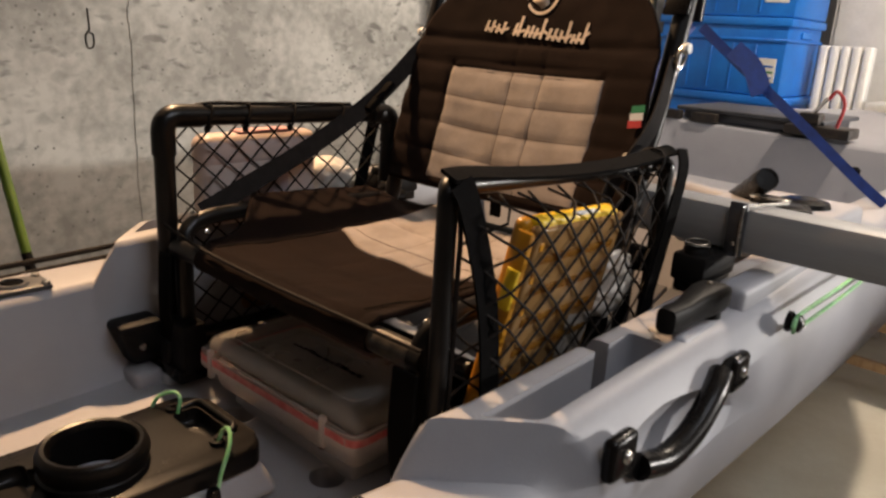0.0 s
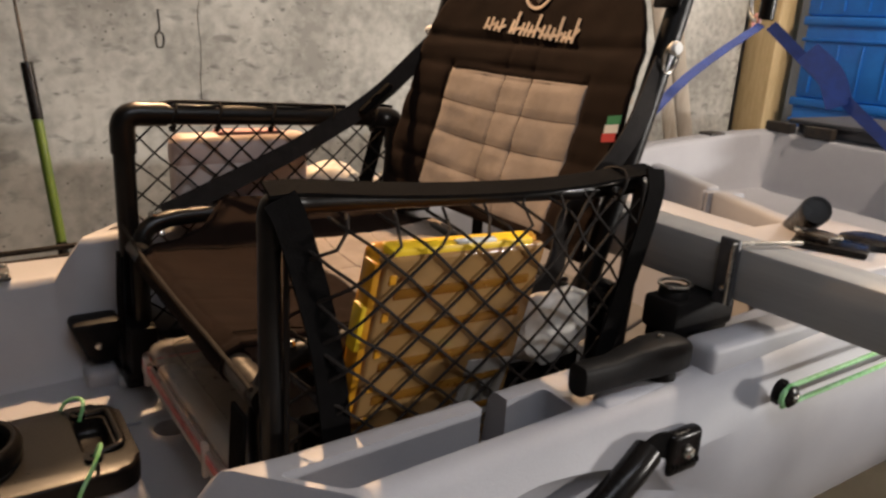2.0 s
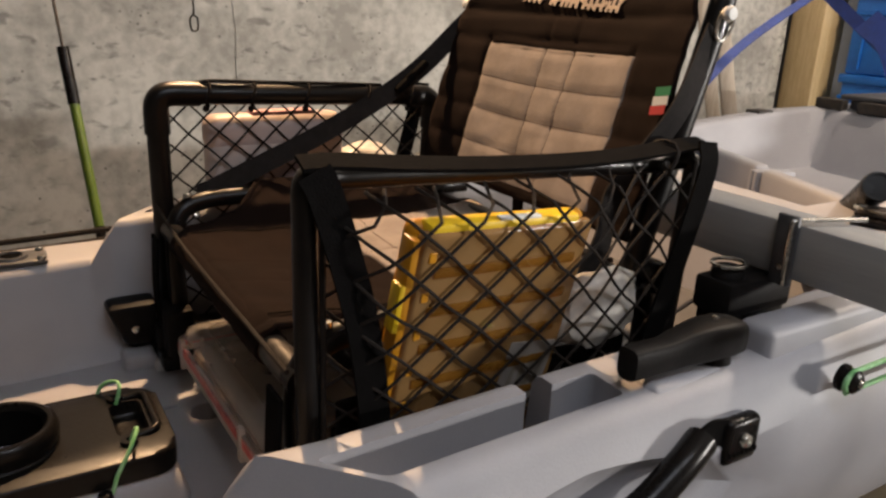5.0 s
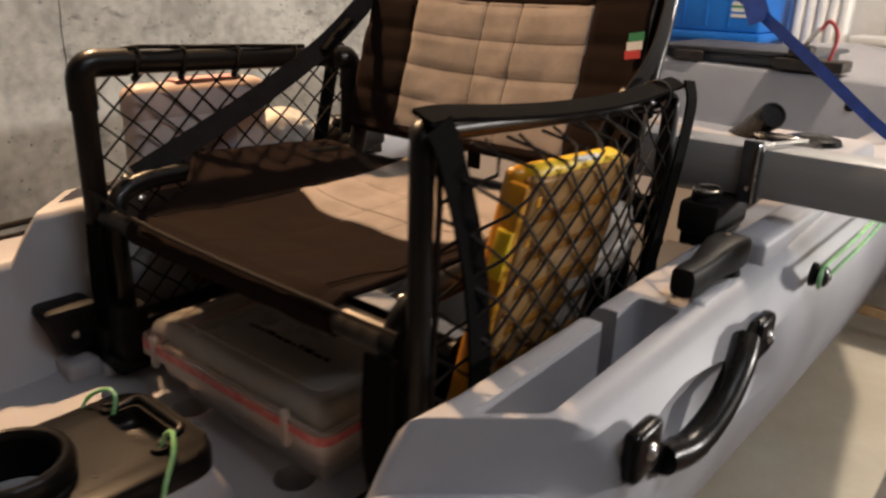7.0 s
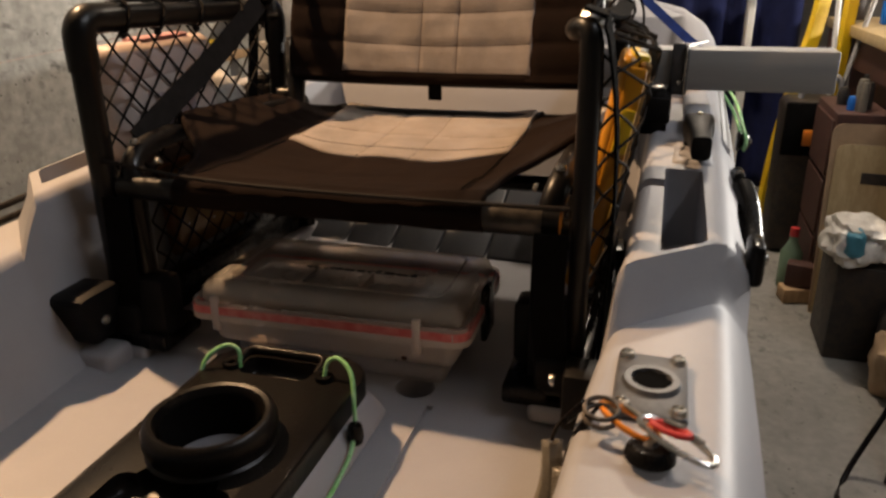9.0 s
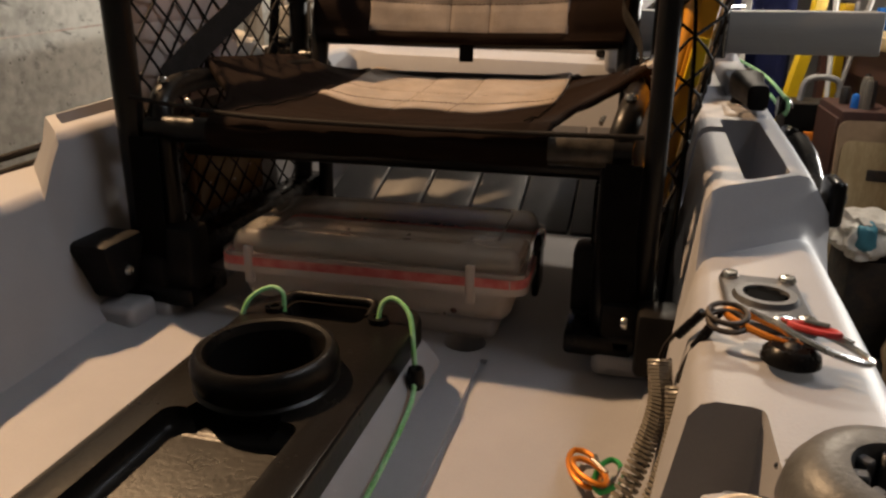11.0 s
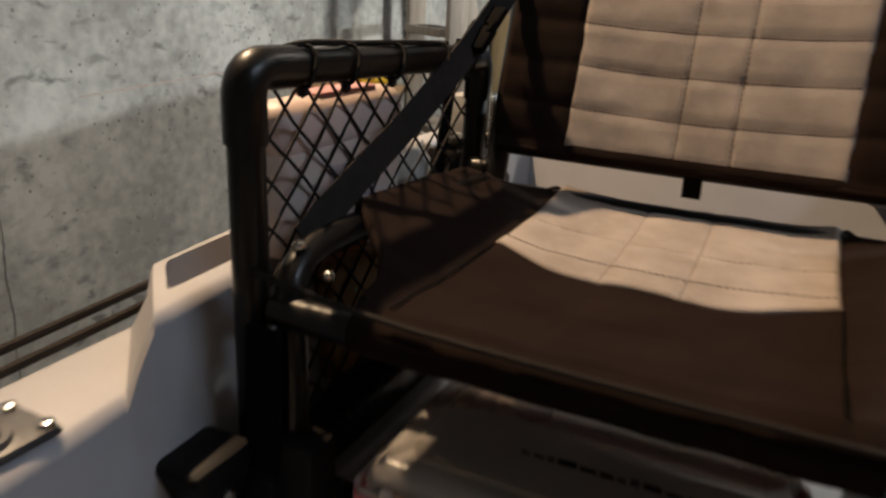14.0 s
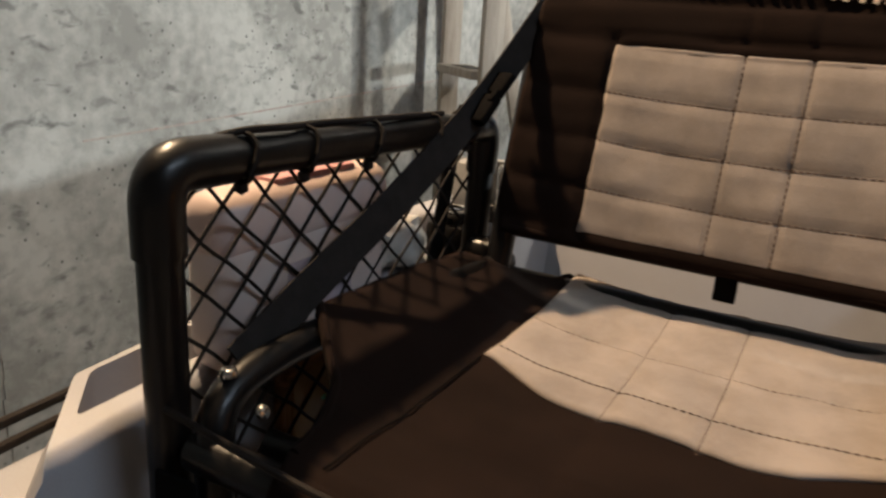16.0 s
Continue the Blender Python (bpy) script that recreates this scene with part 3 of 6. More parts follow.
# black foot brackets on the cockpit sides
for s in (-1, 1):
    side = Matrix.Translation((0, 0, tilt(0.3 * s))) @ Matrix.Diagonal((s, 1, 1, 1))
    if s < 0:
        bm = rbox((0.274, -0.092, 0.652), (0.330, -0.020, 0.726), 0.009, 2)
        for v in bm.verts:
            low = max(0.0, (0.700 - v.co.z) / 0.048)
            v.co.y += (0.026 if v.co.y < -0.056 else -0.010) * low
            v.co.x += 0.012 * low if v.co.x < 0.29 else 0
        bm.transform(side)
    else:
        bm = rbox((0.286, -0.072, 0.650), (0.326, -0.026, 0.716), 0.006, 2, side)
    b = part("seat_bracket", bm, BLACK_MATT, kayak, "black plastic seat bracket bolted to the cockpit side")
    bolt((s * 0.275, -0.056, 0.694), 0.007, b, Matrix.Rotation(radians(-90 * s), 4, "Y"))
    part("clamp", rbox((0.250, -0.03, 0.660), (0.300, 0.03, 0.700), 0.008, 2, Matrix.Diagonal((s, 1, 1, 1))), BLACK_MATT, b)
    if s > 0:
        continue
    part("clamp_knob", lathe([(0, 0.014), (0.012, 0.013), (0.016, 0.008), (0.017, 0), (0.014, -0.004), (0, -0.004)], (s * 0.240, -0.006, 0.686), 10, Matrix.Rotation(radians(-90 * s), 4, "Y")), BLACK_MATT, b)
    part("bracket_lug", rbox((0.262, -0.078, 0.622), (0.315, -0.030, 0.655), 0.010, 3, Matrix.Diagonal((s, 1, 1, 1))), HULL, b, "grey moulded lug of the hull")

# ---- centre console with its cup holder ----
console = thing("centre_console", (0, -0.6, 0.625), "grey console with black lid and cup holder in the cockpit", "console")
bm = rbox((-0.084, -1.15, 0.627), (0.078, -0.078, 0.672), 0.014, 4)
for v in bm.verts:
    v.co.x *= 1 + 0.30 * (0.672 - v.co.z) / 0.045
    v.co.y += 0.02 * (0.672 - v.co.z) / 0.045 if v.co.y > -0.5 else 0
part("body", bm, HULL, console)


def rounded_plate(x0, x1, y0, y1, z0, z1, r, bevel):
    """A flat plate with rounded corners at its far end and soft edges."""
    bm = bmesh.new()
    way = [(x0, y0), (x1, y0)]
    for cx, a0 in ((x1 - r, 0), (x0 + r, 90)):
        way += [(cx + r * math.cos(radians(a0 + 15 * k)), y1 - r + r * math.sin(radians(a0 + 15 * k))) for k in range(7)]
    low, high = ([bm.verts.new((x, y, z)) for x, y in way] for z in (z0, z1))
    bm.faces.new(low[::-1])
    top = bm.faces.new(high)
    n = len(way)
    for k in range(n):
        bm.faces.new((low[k], low[(k + 1) % n], high[(k + 1) % n], high[k]))
    bmesh.ops.bevel(bm, geom=list(top.edges), offset=bevel, segments=3, profile=0.5, affect="EDGES")
    return bm


CUP = (-0.006, -0.243)
lid = part("lid", rounded_plate(-0.090, 0.083, -1.16, -0.070, 0.668, 0.695, 0.030, 0.007), CONSOLE, console, "scuffed black plastic lid with a trough", 38)
carve(lid, [rbox((-0.060, -1.1, 0.676), (0.052, -0.302, 0.8), 0.012, 4), lathe([(0, -0.05), (0.046, -0.05), (0.047, 0.1), (0, 0.1)], (*CUP, 0.69), 40), lathe([(0, -0.016), (0.030, -0.015), (0.040, -0.004), (0.042, 0.1), (0, 0.1)], (-0.004, -0.312, 0.693), 32), rbox((-0.052, -0.128, 0.674), (0.030, -0.092, 0.8), 0.010, 4)])
part("cup_rim", lathe([(0.0440, -0.030), (0.0450, 0.006), (0.0465, 0.016), (0.0495, 0.0215), (0.0535, 0.0225), (0.0575, 0.020), (0.0600, 0.013), (0.0600, 0.006), (0.0575, -0.001), (0.0570, -0.004), (0.0600, -0.0065)], (*CUP, 0.701), 56), CONSOLE, console, "worn glossy black ring of the cup holder")
part("cup_bottom", lathe([(0, 0), (0.0425, 0), (0.0432, 0.040), (0.0440, 0.086)], (*CUP, 0.630), 40), WEBBING, console)
part("lid_lip", tube(rounded([(-0.060, -0.112, 0.694), (-0.060, -0.084, 0.699), (0.034, -0.084, 0.699), (0.034, -0.112, 0.694)], 0.012), 0.0045, 10), CONSOLE, console, "raised lip round the lid's tray")
for x in (-0.062, 0.046):
    part("cord_eye", lathe([(0.004, 0), (0.010, 0), (0.010, 0.006), (0.004, 0.006)], (x, -0.118, 0.694), 16), BLACK_PL, console)
part("elastic_cord", tube(smooth_path([(0.046, -0.118, 0.694), (0.049, -0.112, 0.712), (0.062, -0.112, 0.718), (0.079, -0.122, 0.708), (0.0875, -0.138, 0.684), (0.0925, -0.152, 0.660), (0.100, -0.20, 0.650), (0.103, -0.34, 0.644), (0.106, -0.6, 0.640)], 8), 0.0024, 8), GREEN, console, "pale green elastic cord")
part("elastic_cord", tube(smooth_path([(-0.052, -0.118, 0.694), (-0.056, -0.112, 0.712), (-0.070, -0.114, 0.716), (-0.086, -0.130, 0.704), (-0.094, -0.15, 0.66), (-0.098, -0.2, 0.635)], 8), 0.0024, 8), GREEN, console, "pale green elastic cord")
part("toggle", lathe([(0, -0.012), (0.007, -0.010), (0.0085, -0.004), (0.0085, 0.004), (0.007, 0.010), (0, 0.012)], (0.094, -0.153, 0.660), 16), BLACK_PL, console, "black cord toggle")

# ---- tackle box under the seat ----


def tackle_box():
    t = thing("tackle_box", (0, 0.14, 0.647), "clear plastic tackle box with a red seal under the seat", "box")
    m = Matrix.Translation((-0.006, -0.010, 0.647)) @ Matrix.Rotation(radians(1.0), 4, "Z")

    def shell(z0, z1, wide, open_top, taper=0.0):
        bm = rbox((-0.174 - wide, 0.0 - wide, z0), (0.174 + wide, 0.192 + wide, z1), 0.016, 4)
        cut = [f for f in bm.faces if abs(f.normal.z) > 0.98 and (f.calc_center_median().z > (z0 + z1) / 2) == open_top]
        bmesh.ops.delete(bm, geom=cut, context="FACES")
        for v in bm.verts:
            k = (v.co.z - z0) / (z1 - z0)
            q = taper * (1 - k if open_top else k)
            v.co.x -= math.copysign(q, v.co.x)
            v.co.y -= math.copysign(q, v.co.y - 0.096)
        bm.transform(m)
        return bm

    part("base", shell(0.0, 0.052, -0.010, True, 0.006), FROSTED, t, "milky clear lower half")
    part("cover", shell(0.057, 0.088, -0.002, False, 0.006), CLEAR, t, "scratched clear lid")

    def round_the_box(z, ring, out=0.0):
        ring_pts = [Vector((0, -out, z)), Vector((0.174 + out, -out, z)), Vector((0.174 + out, 0.192 + out, z)), Vector((-0.174 - out, 0.192 + out, z)), Vector((-0.174 - out, -out, z)), Vector((0, -out, z))]
        return sweep([m @ p for p in rounded(ring_pts, 0.018)], ring)

    part("seal", round_the_box(0.055, [(-0.002, -0.0055), (0.003, -0.0055), (0.003, 0.0055), (-0.002, 0.0055)], 0.0015), surface("pinkish_red_rubber", (0.52, 0.10, 0.10), (0.60, 0.20, 0.19), rough=0.5, scale=60), t, "pinkish red rubber seal")
    part("flange", round_the_box(0.0465, [(-0.003, -0.004), (0.004, -0.004), (0.004, 0.004), (-0.003, 0.004)], 0.001), FROSTED, t, "milky flange")
    part("cover_rim", round_the_box(0.0625, [(-0.002, -0.003), (0.003, -0.003), (0.003, 0.003), (-0.002, 0.003)], 0.001), CLEAR, t, "clear rim of the lid")
    part("cover_ridge", sweep([m @ p for p in rounded([Vector((0, 0.030, 0.0885)), Vector((0.140, 0.030, 0.0885)), Vector((0.140, 0.165, 0.0885)), Vector((-0.140, 0.165, 0.0885)), Vector((-0.140, 0.030, 0.0885)), Vector((0, 0.030, 0.0885))], 0.02)], [(-0.0015, -0.001), (0.0015, -0.001), (0.001, 0.0012), (-0.001, 0.0012)]), CLEAR, t, "moulded ridge of the lid")
    for k in range(17):
        part("rib", rbox((-0.160 + 0.0200 * k, -0.0042, 0.051), (-0.1585 + 0.0200 * k, -0.002, 0.060), 0, 1, m), FROSTED, t)
    for x in (-0.140, 0.118):
        part("catch", rbox((x - 0.005, -0.007, 0.030), (x + 0.005, 0.001, 0.074), 0.002, 2, m), FROSTED, t)
    part("catch", rbox((0.174, 0.08, 0.010), (0.182, 0.13, 0.080), 0.003, 2, m), BLACK_PL, t)
    part("divider", rbox((-0.155, 0.094, 0.004), (0.155, 0.097, 0.046), 0, 1, m), CLEAR, t)
    for x in (-0.085, 0.0, 0.085):
        part("divider", rbox((x - 0.001, 0.018, 0.004), (x + 0.001, 0.174, 0.046), 0, 1, m), CLEAR, t)
    rnd = random.Random(4)
    x = -0.055
    while x < 0.085:
        w = rnd.uniform(0.008, 0.02)
        part("printed_bar", rbox((x, 0.080, 0.0886), (x + w - 0.003, 0.080 + rnd.uniform(0.004, 0.009), 0.0892), 0, 1, m), BLACK_PL, t)
        x += w
    for k in range(14):
        p = m @ Vector((rnd.uniform(-0.15, 0.15), rnd.uniform(0.03, 0.16), 0.012))
        part("lure", lathe([(0, -0.03), (0.004, -0.024), (0.007, 0), (0.004, 0.02), (0, 0.026)], p, 8, Matrix.Rotation(rnd.uniform(0, 3), 4, "Z") @ Matrix.Rotation(radians(90), 4, "X")), (DARKWOOD, IRON, COIL, WHITE)[k % 4], t)


tackle_box()

# ---- the chair ----
chair = thing("kayak_chair", (0, 0.2, 0.645), "brown and beige quilted chair with netted black tube arms", "chair")


def side_frame(s):
    x = 0.29 * s
    r = 0.0155 if s < 0 else 0.0108
    f = part("side_frame", tube(rounded([(x, 0.0, 0.648), (x, 0.0, 1.043), (x, 0.462, 1.030), (x, 0.440, 0.650)] if s < 0 else [(x, 0.0, 0.648), (x, 0.0, 1.043), (x - 0.02, 0.024, 1.036), (x - 0.02, 0.44, 1.020), (x, 0.462, 1.030), (x, 0.440, 0.650)], 0.026 if s < 0 else 0.02, 6), r, 18), TUBE_BLACK, chair, "glossy black bent tube arm frame")
    for a, b, c in (((x, 0, 0.985), (x, 0, 1.043), (x, 0.062, 1.0413)), ((x, 0.405, 1.0316), (x, 0.462, 1.030), (x, 0.4585, 0.975))):
        if s < 0:
            part("elbow", tube(rounded([a, b, c], 0.025, 8), r + 0.0025, 18), TUBE_BLACK, f)
    rnd = random.Random(3 + s)
    for y in (0.070, 0.138, 0.225, 0.33, 0.41) if s < 0 else (0.41,):
        z = 1.043 - 0.028 * y
        part("lashing", tube([Vector((x, y + 0.006 * math.sin(k * 0.9), z)) + Vector((0.0185 * math.cos(k * math.pi / 6), 0, 0.0185 * math.sin(k * math.pi / 6))) for k in range(12)], 0.0022, 6, close=True), CORD, f)
        part("knot", lathe([(0, -0.006), (0.005, -0.003), (0.005, 0.003), (0, 0.006)], (x - 0.004 * s, y, z - 0.021), 8), CORD, f)
    if s > 0:
        part("arm_webbing", band(smooth_path([(x + 0.002, -0.004, 1.0535), (x + 0.003, 0.03, 1.0535), (x + 0.006, 0.10, 1.047), (x + 0.008, 0.20, 1.041), (x + 0.008, 0.32, 1.039), (x + 0.004, 0.45, 1.045), (x + 0.003, 0.468, 1.043)], 8), 0.023, 0.004, up=(0.35, 0, 0.94)), WEBBING, f, "flat sagging black webbing along the arm")
    else:
        part("bungee", tube(smooth_path([(x - 0.012, 0.03, 1.050), (x + 0.002, 0.07, 1.0595), (x + 0.006, 0.12, 1.059), (x - 0.005, 0.17, 1.056), (x + 0.004, 0.24, 1.055), (x, 0.36, 1.050)], 6), 0.003, 8), CORD, f)
    part("foot", rbox((x - 0.03, -0.03, 0.646), (x + 0.03, 0.03, 0.668), 0.005, 2), BLACK_PL, f)
    part("foot", rbox((x - 0.03, 0.412, 0.646), (x + 0.03, 0.47, 0.668), 0.005, 2), BLACK_PL, f)
    return f


def ease(a, lo, hi):
    k = min(1.0, max(0.0, (a - lo) / (hi - lo)))
    return k * k * (3 - 2 * k)


def net_place(s, y, z):
    """A point of the side net, with slack and the push of what it holds."""
    x = 0.297 + 0.010 * math.sin(math.pi * (y - 0.0) / 0.46) + 0.004 * noise.noise((y * 14, z * 14, s))
    if s > 0:
        case = 0.3045 + 0.185 * (z - 0.745) - 0.052 * (y - 0.056) - 0.297
        x += max(0.0, case - (x - 0.297)) * ease(y, 0.012, 0.065) * (1 - ease(y, 0.28, 0.37)) * (1 - ease(z, 1.012, 1.027))
    else:
        x += 0.004
    return Vector((s * x, y, z))


def net(s):
    y0, y1, z1, z0 = 0.012, 0.452, 1.028, 0.672
    cell_y, cell_z = (0.050, 0.043) if s > 0 else (0.046, 0.043)
    bm = bmesh.new()
    n = int((y1 - y0) / cell_y + (z1 - z0) / cell_z) + 2
    for fam in (1, -1):
        for k in range(-1, n):
            pts = []
            for q in range(0, 121):
                z = z0 + (z1 - z0) * q / 120
                off = (z - z0) / cell_z * cell_y
                y = y0 + k * cell_y - off if fam > 0 else y1 - k * cell_y + off
                if y0 <= y <= y1:
                    wob = 0.0035 * noise.noise((y * 22, z * 22, fam * 3 + s))
                    pts.append(net_place(s, y + wob, z + wob * 0.7))
            pts = pts[::4] + ([pts[-1]] if pts else [])
            if len(pts) > 2:
                tube(pts, 0.0017, 5, bm)
    p = part("side_net", bm, CORD, chair, "knotted black-brown cord net")
    edge = [net_place(s, y0, z0 + k * 0.0445) for k in range(9)]
    part("net_edge", tube(edge, 0.003, 6), CORD, p)
    part("net_edge", tube([net_place(s, y0 + (y1 - y0) * k / 12, z0) for k in range(13)], 0.003, 6), CORD, p)
    part("net_edge", tube([net_place(s, y1, z0 + k * 0.0445) for k in range(9)], 0.003, 6), CORD, p)


for s in (-1, 1):
    side_frame(s)
    net(s)
    part("base_rail", rbox((0.262, -0.02, 0.646), (0.308, 0.475, 0.690), 0.008, 2, Matrix.Diagonal((s, 1, 1, 1))), BLACK_PL, chair, "black base rail of the chair")
    # webbing that holds the net to the posts
    if s > 0:
        part("post_webbing", band(smooth_path([(0.302, 0.004, 1.048), (0.306, 0.012, 1.030), (0.314, 0.028, 0.97), (0.318, 0.043, 0.90), (0.318, 0.054, 0.80), (0.312, 0.056, 0.665)], 8), 0.030, 0.003, up=(1, 0, 0)), WEBBING, chair, "black webbing strap along the front post")
    part("post_webbing", band(smooth_path([(s * 0.312, 0.452, 1.05), (s * 0.320, 0.448, 1.02), (s * 0.320, 0.430, 0.95), (s * 0.318, 0.405, 0.86), (s * 0.314, 0.388, 0.78)], 8), 0.028, 0.003, up=(s, 0, 0)), WEBBING, chair, "black webbing strap along the rear post")
    # seat frame
    part("seat_rail", tube(rounded([(s * 0.252, 0.006, 0.664), (s * 0.252, 0.004, 0.842), (s * 0.263, 0.020, 0.884), (s * 0.268, 0.10, 0.890), (s * 0.250, 0.462, 0.874)], 0.04, 6), 0.0135, 16), TUBE_BLACK, chair, "worn black tube seat rail")
    bolt((s * 0.262, 0.030, 0.897), 0.0065, chair)
    bolt((s * 0.236, 0.036, 0.872), 0.0055, chair, Matrix.Rotation(radians(-70 * s), 4, "Y"))
    part("seat_foot", rbox((s * 0.25 - 0.035, -0.03, 0.640), (s * 0.25 + 0.035, 0.05, 0.664), 0.005, 2), BLACK_PL, chair)
    part("rear_leg", tube([(s * 0.250, 0.455, 0.872), (s * 0.252, 0.452, 0.650)], 0.0125, 14), TUBE_BLACK, chair)
    part("joint", lathe([(0, -0.018), (0.019, -0.016), (0.020, 0), (0.019, 0.016), (0, 0.018)], (s * 0.268, 0.44, 0.885), 16, Matrix.Rotation(radians(90), 4, "Y")), BLACK_PL, chair)
    bolt((s * 0.240, 0.437, 0.892), 0.007, chair, Matrix.Rotation(radians(-90 * s), 4, "Y"))
for s in (-1, 1):
    if s > 0:
        part("side_plate", rbox((0.232, 0.05, 0.648), (0.240, 0.44, 0.80), 0.003, 1), BLACK_PL, chair, "black side plate below the seat")
    part("leg_block", rbox((0.215, -0.022, 0.648), (0.285, 0.020, 0.735), 0.008, 2, Matrix.Translation((0, 0.056 if s > 0 else 0, 0)) @ Matrix.Diagonal((s, 1, 1.0, 1))), BLACK_MATT, chair, "black plastic leg block")
    part("leg_strap", band(smooth_path([(s * 0.262, -0.020, 0.84), (s * 0.262, -0.024, 0.76), (s * 0.268, -0.02, 0.69)], 5), 0.035, 0.004, up=(0, -1, 0)), WEBBING, chair)
part("front_bar", tube([(-0.268, 0.004, 0.846), (0.268, 0.004, 0.846)], 0.0145, 18), TUBE_BLACK, chair)
part("front_bar", tube([(0.17, 0.004, 0.846), (0.25, 0.004, 0.846)], 0.0152, 18), surface("scuffed_tube", (0.09, 0.075, 0.06), (0.03, 0.025, 0.02), rough=0.35, metal=0.4, scale=30), chair, "scuffed bare end of the front tube")
part("lower_bar", tube([(-0.27, 0.30, 0.800), (0.27, 0.30, 0.800)], 0.012, 14), TUBE_BLACK, chair)
part("lower_bar", tube([(-0.27, 0.08, 0.812), (0.27, 0.08, 0.812)], 0.012, 14), TUBE_BLACK, chair)
part("rear_bar", tube([(-0.26, 0.455, 0.860), (0.26, 0.455, 0.860)], 0.011, 14), TUBE_BLACK, chair)
part("front_cord", tube(smooth_path([(-0.278, -0.012, 0.882), (-0.15, -0.012, 0.868), (0.0, -0.012, 0.864), (0.15, -0.012, 0.864), (0.278, -0.014, 0.866)], 8), 0.0026, 8), CORD, chair, "thin black elastic cord")


def seat_z(x, y):
    u = abs(x) / 0.27
    rail = 0.911 - 0.018 * max(0, y - 0.1) / 0.36
    sag = 0.852 + 0.012 * (1 - min(1, y / 0.1)) - 0.010 * math.sin(math.pi * min(1, max(0, y / 0.47)))
    rear = 0.008 * max(0, (y - 0.38) / 0.09)
    return sag + rear + (rail - sag) * min(1, u) ** 3.2 * min(1, (y + 0.02) / 0.09)


def half_width(y):
    return interp(y, [(-0.012, 0.186), (0.0, 0.188), (0.05, 0.196), (0.09, 0.216), (0.125, 0.256), (0.15, 0.284), (0.30, 0.281), (0.385, 0.272), (0.41, 0.250), (0.425, 0.215), (0.445, 0.182), (0.472, 0.172)])


def puff(a, lines, depth, soft):
    d = min(abs(a - q) for q in lines)
    return depth * (min(1, d / soft)) ** 0.6


SX = (-0.166, -0.047, 0.030, 0.166)
SY = (0.0, 0.115, 0.345, 0.475)
BACK_EDGE = [(-0.166, 0.238), (-0.10, 0.221), (0, 0.212), (0.10, 0.217), (0.166, 0.233)]


def cloth(name, region, material, label, lift=0.0, parent=chair, nu=84, nv=72):
    """A piece of the seat sling: quilted sheet with thickness where region(x, y) holds."""
    bm = bmesh.new()
    grid = {}
    for i in range(nu + 1):
        for j in range(nv + 1):
            y = -0.012 + (0.484) * j / nv
            x = half_width(y) * (2 * i / nu - 1)
            q = puff(x, SX, 0.0018, 0.007) + puff(y, SY, 0.0018, 0.008)
            wr = 0.0016 * noise.noise((x * 30, y * 30, 1)) + 0.003 * noise.noise((x * 9, y * 9, 4))
            z = seat_z(x, y) + q + wr + lift - (0.022 * max(0.0, (abs(x) - 0.274) / 0.010) ** 1.5 if y > 0.13 else 0)
            if y < 0.004:
                z -= 0.004 + 0.010 * ((0.004 - y) / 0.016) ** 2
            grid[i, j] = bm.verts.new((x, y, z))
    for i in range(nu):
        for j in range(nv):
            a, b = grid[i, j], grid[i + 1, j + 1]
            c = (a.co + b.co) / 2
            if region(c.x, c.y):
                bm.faces.new((a, grid[i + 1, j], b, grid[i, j + 1]))
    bmesh.ops.delete(bm, geom=[v for v in bm.verts if not v.link_faces], context="VERTS")
    ob = part(name, bm, material, parent, label, 60)
    solid = ob.modifiers.new("thickness", "SOLIDIFY")
    solid.thickness, solid.offset = 0.006, -1
    return ob


seat = cloth("seat_sling", lambda x, y: True, BROWN, "dark brown quilted canvas sling")
bm = bmesh.new()
grid = []
for i in range(81):
    x = -0.166 + 0.332 * i / 80
    y0 = interp(x, BACK_EDGE) + 0.004 * math.cos(x * 40)
    grid.append([])
    for j in range(61):
        y = y0 + (0.470 - y0) * j / 60
        z = seat_z(x, min(y, 0.472)) + puff(x, SX, 0.0020, 0.008) + puff(y, (0.1, 0.345, 0.6), 0.0022, 0.009) + 0.0034 - (0.0034 if j == 0 or i in (0, 80) else 0) + 0.0016 * noise.noise((x * 30, y * 30, 1)) + 0.003 * noise.noise((x * 9, y * 9, 4))
        grid[-1].append(bm.verts.new((x, y, z)))
for i in range(80):
    for j in range(60):
        bm.faces.new((grid[i][j], grid[i + 1][j], grid[i + 1][j + 1], grid[i][j + 1]))
panel = part("seat_panel", bm, BEIGE, seat, "beige quilted panel", 60)
panel.modifiers.new("thickness", "SOLIDIFY").thickness = 0.002
part("seat_sleeve", tube([(-0.187 + 0.374 * k / 16, 0.003, 0.8455 + 0.0008 * math.sin(k * 1.7)) for k in range(17)], 0.0178, 18), BROWN, seat, "brown canvas sleeve round the front tube")


# backrest: flat pattern in (u, v), laid on the leaning plane
LEAN_U = Vector((0, 0.06, 0.203)).normalized()
LEAN_N = Vector((0, -LEAN_U.z, LEAN_U.y))


def back_place(u, v, out=0.0):
    hollow = -0.020 * (1 - (u / 0.25) ** 2)
    return Vector((u, 0.430, 0.922)) + LEAN_U * v + LEAN_N * (out + hollow + 0.012)


def back_half(v):
    return interp(v, [(0.0, 0.242), (0.02, 0.246), (0.10, 0.247), (0.25, 0.243), (0.29, 0.230), (0.32, 0.213), (0.345, 0.190), (0.375, 0.162), (0.40, 0.148), (0.46, 0.138)])


